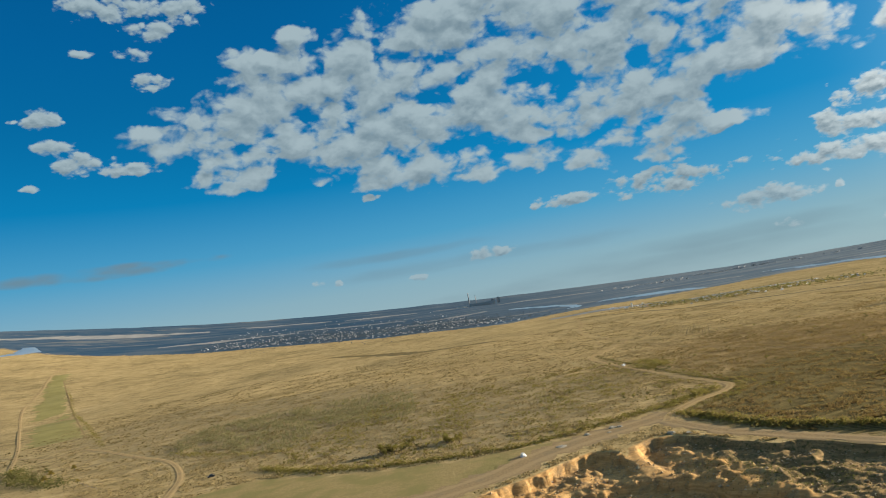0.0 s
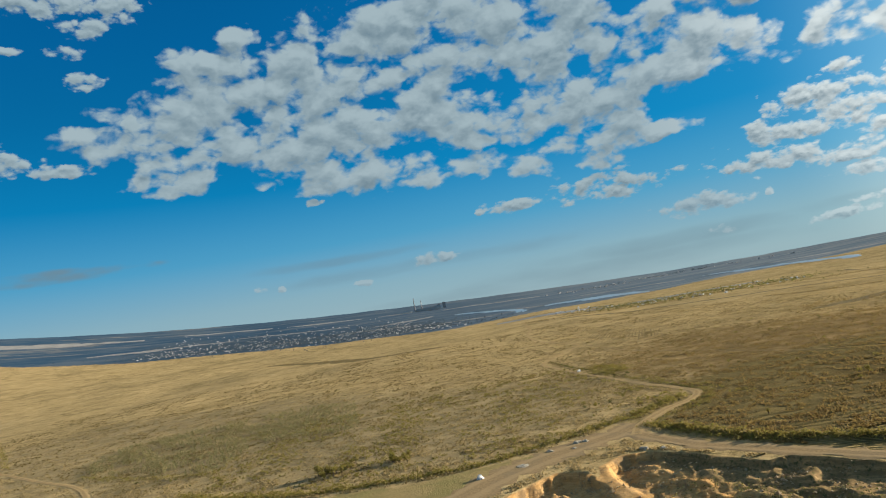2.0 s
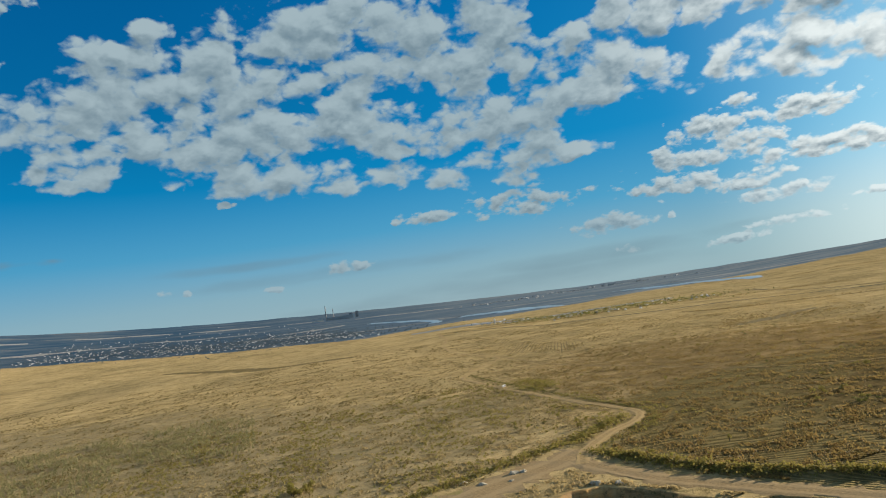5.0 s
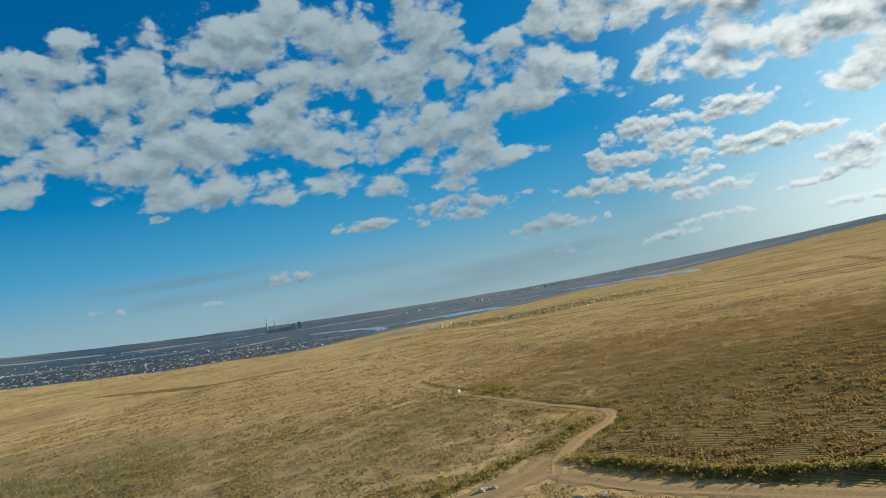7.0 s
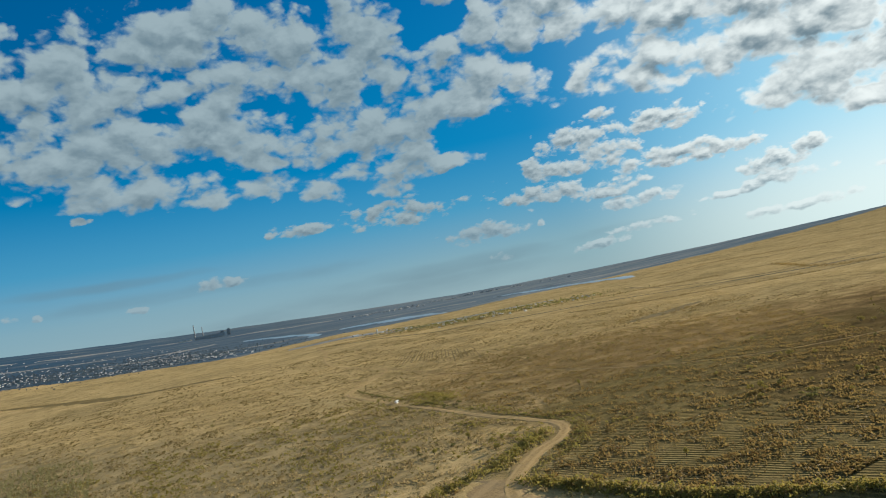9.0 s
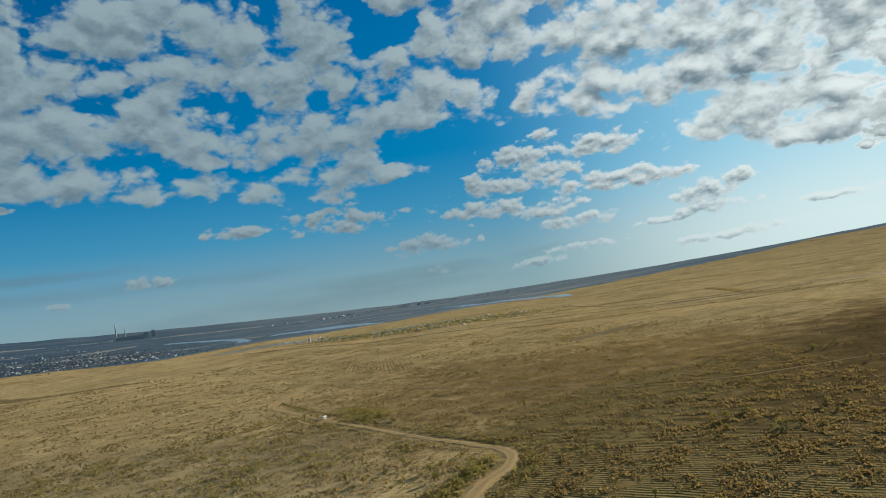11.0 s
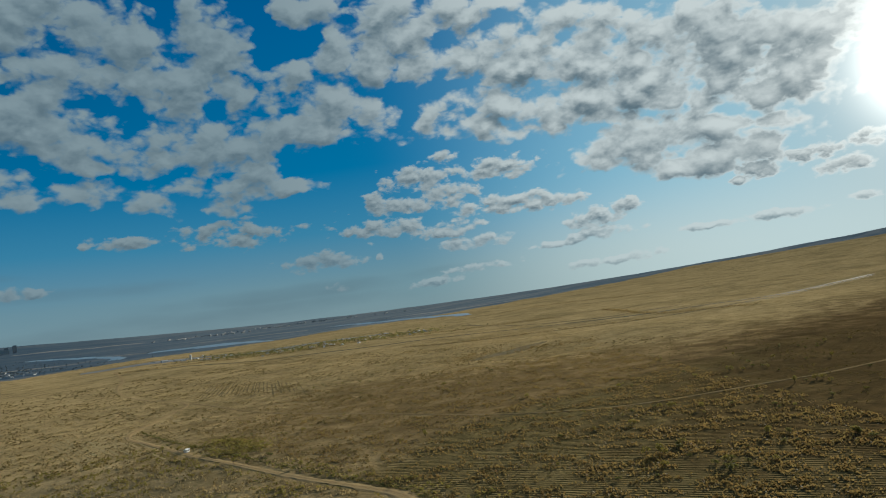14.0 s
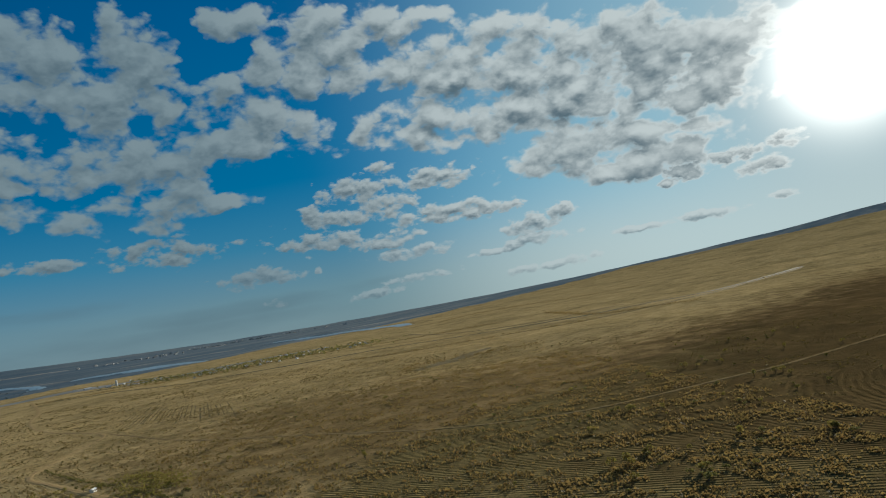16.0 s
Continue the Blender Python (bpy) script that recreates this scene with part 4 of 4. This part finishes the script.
low_shrubs("field_weeds_tall", 1700, 210, 700, 230, 560, 7, 0.5, 0.8, 0.7, OLIVE_WEED, "olive weeds among the old planting rows", 153)
hedge("thicket", [(-320, 667), (-291, 613), (-264, 574), (-240, 548), (-225, 531)], 4200, 6.0, 0.9, 3.4, GREEN_LEAF, "dense dark green thicket at the meadow's edge", 157)

BUSHES = [make_bush("bush", 2.2, 3.4, DRY_LEAF, 61), make_bush("bush", 1.6, 2.6, GREEN_LEAF, 62), make_bush("bush", 2.8, 3.0, DRY_LEAF, 63), make_bush("bush", 1.3, 2.4, GREEN_LEAF, 64)]
BUSH_LABELS = ["yellow-green autumn bush on dry grass", "dark green low bush on dry grass", "tall olive bush on dry steppe grass", "small dark bush on brown grass"]
for ob, label in zip(BUSHES, BUSH_LABELS):
    tagged(ob, label, "bush", "bushes on the steppe")


def plant_bushes():
    r = np.random.default_rng(71)
    spots = []
    for cx, cy, n, spread, big in ((8, 408, 12, 5, 2.0), (20, 416, 8, 4, 1.7), (45, 405, 14, 5, 1.7), (173, 430, 7, 7, 1.2), (191, 405, 5, 5, 1.2), (290, 331, 7, 4, 1.5), (294, 356, 3, 3, 1.4), (294, 476, 4, 4, 1.1),
                                   (333, 336, 3, 4, 1.2), (305, 357, 3, 3, 1.1), (366, 393, 4, 5, 1.3), (376, 347, 3, 4, 1.2), (435, 356, 4, 6, 1.3), (338, 306, 5, 4, 1.4), (488, 401, 6, 9, 1.4), (233, 606, 9, 5, 1.2), (234, 530, 8, 5, 1.2), (-110, 720, 4, 8, 1.2)):
        spots += [(r.normal(cx, spread), r.normal(cy, spread), big * r.uniform(0.7, 1.15)) for _ in range(n)]
    x, y = r.uniform(-120, 620, 3000), r.uniform(280, 760, 3000)
    chance = waves(x, y, 70, 72) + 0.8 * (inside(x, y, OLIVE) > 0) + 0.4 * (inside(x, y, GREY) > 0)
    ok = free_land(x, y) & (chance + r.normal(0, 0.5, 3000) > 1.05) & (x > -0.4 * y) & (x < 1.6 * y)
    spots += [(a, b, r.uniform(0.55, 1.25)) for a, b in list(zip(x[ok], y[ok]))[:190]]
    for n, (a, b, size) in enumerate(spots):
        src = BUSHES[r.integers(4)]
        m = pose(a, b, on_land(a, b), 0, 0, r.uniform(0, 360)) @ Matrix.Scale(size, 4)
        if n < 4:
            src = BUSHES[n]
            src.matrix_basis = m
        else:
            ob = copy_thing(src, pose(0, 0, 0))
            ob.matrix_basis = m


plant_bushes()

TREES = [make_tree("tree", 7.0, 6.0, GREEN_LEAF, 81), make_tree("tree", 6.0, 5.0, YELLOW_LEAF, 82)]
tagged(TREES[0], "leafy dark green tree at the edge of the meadow", "tree", "trees by the meadow")
tagged(TREES[1], "autumn tree with yellow-orange leaves by the meadow", "tree", "trees by the meadow")
TREES[0].matrix_basis, TREES[1].matrix_basis = pose(-300, 621, on_land(-300, 621)), pose(-253, 584, on_land(-253, 584))
for n, (x, y, kind, size) in enumerate(((-288, 602, 0, 1.1), (-274, 564, 0, 0.9), (-264, 603, 0, 0.8), (-241, 598, 1, 0.9), (-247, 559, 1, 1.0), (-230, 543, 0, 0.7), (-310, 643, 1, 0.9), (-260, 570, 0, 1.0), (-212, 529, 1, 0.6))):
    copy_thing(TREES[kind], pose(0, 0, 0)).matrix_basis = pose(x, y, on_land(x, y), 0, 0, 47 * n) @ Matrix.Scale(size, 4)


# ---------------------------------------------------------------- stones, heaps, car and hut
def lump_mesh(name, radius, seed, flat, mat, levels=3):
    bm = bmesh.new()
    bmesh.ops.create_icosphere(bm, subdivisions=levels, radius=radius)
    off = Vector((seed * 7.3, seed * 3.1, seed))
    for v in bm.verts:
        k = 1 + 0.55 * noise.noise(v.co * (1.1 / radius) + off) + 0.3 * noise.noise(v.co * (2.9 / radius) + off)
        v.co = Vector((v.co.x * k, v.co.y * k, max(v.co.z * k * flat, -0.15 * radius)))
    me = bpy.data.meshes.new(name)
    bm.to_mesh(me)
    bm.free()
    me.materials.append(mat)
    return me


for n, (x, y, rad, flat) in enumerate(((103, 357, 1.5, 0.4), (108, 349, 1.8, 0.35), (123, 353, 2.0, 0.5), (127, 352, 1.5, 0.6), (118, 344, 1.3, 0.4), (90, 335, 3.0, 0.16), (138, 315, 2.0, 0.5), (144, 309, 1.6, 0.5))):
    ob = new("rubble_heap", lump_mesh("rubble_heap", rad, n + 1, flat, STONE))
    ob.location = (x, y, on_land(x, y))
    tagged(ob, "low heap of pale limestone rubble beside the dirt road", "rubble heap", "heaps along the quarry road")
rock = new("white_rock", lump_mesh("white_rock", 1.7, 12, 0.8, plain("white_stone", (0.8, 0.79, 0.76), (0.65, 0.63, 0.58), 1.0, 0.9, 0.05)))
rock.location = (69, 331, on_land(69, 331) + 0.3)
tagged(rock, "large white boulder on the bare dirt strip", "boulder")


def box_mesh(name, sx, sy, sz, mat, bevel=0.03, z0=0.0, top=1.0):
    """A box on z0, its top drawn in by the factor top, with softened edges."""
    bm = bmesh.new()
    bmesh.ops.create_cube(bm, size=1)
    for v in bm.verts:
        k = top if v.co.z > 0 else 1
        v.co = Vector((v.co.x * sx * k, v.co.y * sy * k, z0 + (v.co.z + 0.5) * sz))
    if bevel:
        bmesh.ops.bevel(bm, geom=bm.edges[:], offset=bevel, segments=2, affect="EDGES")
    me = bpy.data.meshes.new(name)
    bm.to_mesh(me)
    bm.free()
    me.materials.append(mat)
    return me


def gable_mesh(name, sx, sy, z0, rise, over, mat):
    x, y = sx / 2 + over, sy / 2 + over
    co = [(-x, -y, z0), (x, -y, z0), (x, y, z0), (-x, y, z0), (-x, 0, z0 + rise), (x, 0, z0 + rise), (-x, -y, z0 - 0.2), (x, -y, z0 - 0.2), (x, y, z0 - 0.2), (-x, y, z0 - 0.2)]
    me = bpy.data.meshes.new(name)
    me.from_pydata(co, [], [(0, 1, 5, 4), (2, 3, 4, 5), (3, 0, 4), (1, 2, 5), (6, 7, 1, 0), (8, 9, 3, 2), (7, 8, 2, 1), (9, 6, 0, 3), (9, 8, 7, 6)])
    me.materials.append(mat)
    return me


def make_house(name, sx, sy, high, wall, roof):
    base = new(name)
    body = part("wall", box_mesh("wall", sx, sy, high, wall, 0.0), base)
    part("roof", gable_mesh("roof", sx, sy, high, sy * 0.32, 0.4, roof), base)
    for n, x in enumerate((-0.28, 0.05, 0.32)):
        w = part("window", box_mesh("window", 1.2, 0.1, 1.3, GLASS, 0.0, high * 0.35), body)
        w.location = (x * sx, -sy / 2 - 0.02, 0)
    return base


hut = make_house("hut", 6.0, 3.0, 2.5, WHITE_WALL, plain("white_sheet_roof", (0.75, 0.75, 0.74), (0.62, 0.62, 0.6), 0.8, 0.6))
hut.matrix_basis = pose(229, 597, on_land(229, 597), 0, 0, 40) @ Matrix.Scale(0.55, 4)
tagged(hut, "small white hut beside the winding track", "hut")


def make_car():
    base = new("car")
    part("body", box_mesh("body", 4.3, 1.75, 0.75, DARK_PAINT, 0.12, 0.35, 0.97), base)
    part("cabin", box_mesh("cabin", 2.3, 1.55, 0.6, GLASS, 0.1, 1.08, 0.78), base)
    for x in (-1.35, 1.35):
        for y in (-0.8, 0.8):
            bm = bmesh.new()
            bmesh.ops.create_cone(bm, cap_ends=True, segments=16, radius1=0.33, radius2=0.33, depth=0.22, matrix=pose(x, y, 0.33, 90))
            me = bpy.data.meshes.new("wheel")
            bm.to_mesh(me)
            bm.free()
            me.materials.append(RUBBER)
            part("wheel", me, base)
    return tagged(base, "dark car parked on the dry meadow", "car")


make_car().matrix_basis = pose(-102, 446, on_land(-102, 446), 0, 0, 12)


# ---------------------------------------------------------------- village, farm, town and power station
HOUSES = [make_house("house", 11, 8, 3.4, WHITE_WALL, GREY_ROOF), make_house("house", 9, 7, 3.2, GREY_WALL, RED_ROOF), make_house("house", 14, 8, 3.6, WHITE_WALL, GREY_ROOF)]
for ob, label in zip(HOUSES, ("whitewashed village house with a grey roof", "small grey village house with a rusty roof", "long white village house with a grey roof")):
    tagged(ob, label, "house", "houses of the village")


def village():
    r = np.random.default_rng(91)
    line = smooth_line([(700, 1545), (760, 1440), (825, 1360), (900, 1325), (970, 1305), (1050, 1286)], 2.0)
    at = line[r.integers(0, len(line), 70)] + np.column_stack([r.normal(25, 30, 70), r.normal(70, 70, 70)])
    for n, (x, y) in enumerate(at):
        m = pose(x, y, on_land(x, y) - 0.1, 0, 0, r.normal(42, 14)) @ Matrix.Scale(0.5, 4)
        ob = HOUSES[n] if n < 3 else copy_thing(HOUSES[r.integers(3)], pose(0, 0, 0))
        ob.matrix_basis = m
    pts = line[r.integers(0, len(line), 1700)] + np.column_stack([r.normal(25, 36, 1700), r.normal(75, 75, 1700)])
    pts = np.column_stack([pts, terrain(pts[:, 0], pts[:, 1]) + r.uniform(0.3, 4.0, 1700)])
    tagged(new("village_trees", cards("village_trees", pts, r.uniform(1.6, 4.0, 1700), GREEN_LEAF, 92)), "leafy trees between the village houses", "trees", kind="stuff")


village()


def farm():
    shed = make_house("farm_shed", 26, 10, 4.5, WHITE_WALL, GREY_ROOF)
    tagged(shed, "long white farm shed with a grey roof", "farm shed", "sheds of the farm")
    for n, (x, y, turn) in enumerate(((661, 1736, 10), (669, 1702, 80), (679, 1681, 5), (649, 1771, -5), (684, 1704, 60))):
        m = pose(x, y, on_land(x, y) - 0.1, 0, 0, turn) @ Matrix.Scale(0.6, 4)
        if n:
            copy_thing(shed, m)
        else:
            shed.matrix_basis = m
    tower = new("silo_tower")
    part("shaft", stems_mesh("shaft", [[(0, 0, 0, 3.6), (0, 0, 16, 3.4), (0, 0, 16.2, 3.9), (0, 0, 18.5, 3.9), (0, 0, 20.5, 0.6)]], WHITE_WALL, 20), tower)
    part("ladder_cage", box_mesh("ladder_cage", 0.9, 0.9, 15, CONCRETE, 0.05), tower).location = (3.7, 0, 0)
    tower.matrix_basis = pose(696, 1683, on_land(696, 1683) - 0.2) @ Matrix.Scale(0.6, 4)
    tagged(tower, "white cylindrical silo tower at the farm", "silo")


farm()


def town():
    """Far town: too many small houses to count, and dark trees between them."""
    r = np.random.default_rng(101)
    edge = smooth_line([(-691, 2881), (-467, 2767), (-271, 2688), (8, 2395), (252, 2197), (418, 1992)], 5.0)
    n = 760
    at = edge[r.integers(0, len(edge), n)] + np.column_stack([r.uniform(0, 260, n) ** 1.0 * 0.4, r.gamma(1.3, 300, n)])
    bm = bmesh.new()
    for x, y in at:
        s, h, a = r.uniform(3.0, 6), r.uniform(1.2, 1.9), r.uniform(0, 3.14)
        z = on_land(x, y) - 0.2
        c, q = math.cos(a), math.sin(a)
        p = [(u * s / 2, v * s / 2.8) for u, v in ((-1, -1), (1, -1), (1, 1), (-1, 1))]
        lo = [bm.verts.new((x + u * c - v * q, y + u * q + v * c, z)) for u, v in p]
        hi = [bm.verts.new((x + u * c - v * q, y + u * q + v * c, z + h)) for u, v in p]
        top = [bm.verts.new((x + u * c, y + u * q, z + h * 1.5)) for u in (-s / 2, s / 2)]
        for i in range(4):
            bm.faces.new((lo[i], lo[(i + 1) % 4], hi[(i + 1) % 4], hi[i]))
        for f in ((hi[0], hi[1], top[1], top[0]), (hi[2], hi[3], top[0], top[1])):
            bm.faces.new(f).material_index = 1
        bm.faces.new((hi[3], hi[0], top[0])), bm.faces.new((hi[1], hi[2], top[1]))
    me = bpy.data.meshes.new("town_houses")
    bm.to_mesh(me)
    bm.free()
    me.materials.append(WHITE_WALL), me.materials.append(CONCRETE)
    tagged(new("town_houses", me), "many small white houses of a far town", "town", kind="stuff")
    k = 9000
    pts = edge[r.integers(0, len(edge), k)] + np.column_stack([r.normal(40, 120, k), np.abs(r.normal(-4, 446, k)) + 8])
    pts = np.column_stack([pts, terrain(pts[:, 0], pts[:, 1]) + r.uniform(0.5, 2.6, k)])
    tagged(new("town_trees", cards("town_trees", pts, r.uniform(2.0, 4.5, k), HAZY_LEAF, 102)), "dark trees and gardens of the far town", "trees", kind="stuff")


town()


def city():
    r = np.random.default_rng(111)
    block = new("apartment_block")
    body = part("wall", box_mesh("wall", 34, 13, 17, GREY_WALL, 0.0), block)
    part("roof", box_mesh("roof", 34.8, 13.8, 0.9, GREY_ROOF, 0.0, 17), block)
    for n in range(5):
        part("window_band", box_mesh("window_band", 31, 0.2, 1.3, GLASS, 0.0, 1.6 + 3.2 * n), body).location = (0, -6.6, 0)
    tagged(block, "pale many-storeyed apartment block of the far city", "apartment block", "blocks of the far city")
    line = smooth_line([(1273, 3367), (1516, 3408), (1683, 3446), (2054, 3616), (2215, 3582), (2437, 3502), (2658, 3264)], 5.0)
    for n in range(90):
        x, y = line[r.integers(0, len(line))] + r.normal(0, 70, 2)
        m = pose(x, y, on_land(x, y) - 0.3, 0, 0, r.normal(40, 22)) @ Matrix.Diagonal((*(r.uniform(0.25, 0.55), 0.6, r.uniform(0.15, 0.42)), 1))
        ob = copy_thing(block, pose(0, 0, 0)) if n else block
        ob.matrix_basis = m


city()


def power_station():
    base = new("power_station")
    for x, h, rad in ((-62, 84, 2.6), (-22, 66, 2.0)):
        part("chimney", stems_mesh("chimney", [[(x, 0, 0, rad * 1.5), (x, 0, h * 0.5, rad * 1.1), (x, 0, h, rad * 0.8)]], CONCRETE, 14), base, "tall slender concrete chimney")
    for x, s, h in ((75, 18, 26), (108, 17, 34)):
        part("boiler_house", box_mesh("boiler_house", s, s, h, CONCRETE, 0.4, 0, 0.9), base).location = (x, 10, 0)
    part("turbine_hall", box_mesh("turbine_hall", 150, 30, 18, GREY_WALL, 0.4), base).location = (10, -10, 0)
    part("store", box_mesh("store", 60, 24, 12, WHITE_WALL, 0.3), base).location = (-110, -30, 0)
    base.matrix_basis = pose(714, 3917, on_land(714, 3917) - 1, 0, 0, -10)
    tagged(base, "far power station with slender chimneys and dark blocks", "power station")


power_station()


# ---------------------------------------------------------------- loose stones on the quarry floor
def quarry_stones():
    r = np.random.default_rng(121)
    n = 9000
    x, y = r.uniform(20, 188, n), r.uniform(180, 308, n)
    ok = (inside(x, y, PIT) > 1.5) & (waves(x, y, 16, 122) + r.normal(0, 0.4, n) > 0.1)
    x, y = x[ok], y[ok]
    size = r.gamma(1.6, 0.16, len(x)) + 0.1
    z = terrain(x, y) + size * 0.2
    shape = np.array([(1, 0, 0), (0, 1, 0), (-1, 0, 0), (0, -1, 0), (0, 0, 1), (0, 0, -1)], float)
    a = r.uniform(0, 6.28, len(x))
    co = shape[None] * r.uniform(0.6, 1.3, (len(x), 6, 1)) * size[:, None, None]
    c, q = np.cos(a)[:, None], np.sin(a)[:, None]
    co = np.stack([co[..., 0] * c - co[..., 1] * q + x[:, None], co[..., 0] * q + co[..., 1] * c + y[:, None], co[..., 2] * 0.7 + z[:, None]], -1).reshape(-1, 3)
    tri = np.array([(0, 1, 4), (1, 2, 4), (2, 3, 4), (3, 0, 4), (1, 0, 5), (2, 1, 5), (3, 2, 5), (0, 3, 5)])
    me = bpy.data.meshes.new("quarry_stones")
    me.from_pydata(co, [], (np.arange(len(x))[:, None, None] * 6 + tri[None]).reshape(-1, 3).tolist())
    me.materials.append(leafy("quarry_rubble", [(0.52, 0.37, 0.19), (0.30, 0.21, 0.11), (0.20, 0.15, 0.09), (0.60, 0.50, 0.34)]))
    tagged(new("quarry_stones", me), "loose ochre rubble on the quarry floor", "rubble", kind="stuff")


quarry_stones()


# ---------------------------------------------------------------- fence by the trees
def fence():
    base = new("fence")
    wood = plain("weathered_wood", (0.34, 0.29, 0.22), (0.24, 0.20, 0.15), 2.0)
    a, b, n = Vector((-209, 524, 0)), Vector((-184, 487, 0)), 15
    post = box_mesh("post", 0.16, 0.16, 1.5, wood, 0.02)
    for i in range(n):
        p = a.lerp(b, i / (n - 1))
        part("post", post, base).location = (p.x, p.y, on_land(p.x, p.y) - 0.15)
    gap = (b - a).length
    for h in (0.55, 1.15):
        rail = part("rail", box_mesh("rail", gap, 0.06, 0.12, wood, 0.01, h), base)
        mid = (a + b) / 2
        rail.location = (mid.x, mid.y, on_land(mid.x, mid.y))
        rail.rotation_euler = (0, 0, math.atan2(b.y - a.y, b.x - a.x))
    tagged(base, "weathered wooden post and rail fence by the thicket", "fence")


fence()
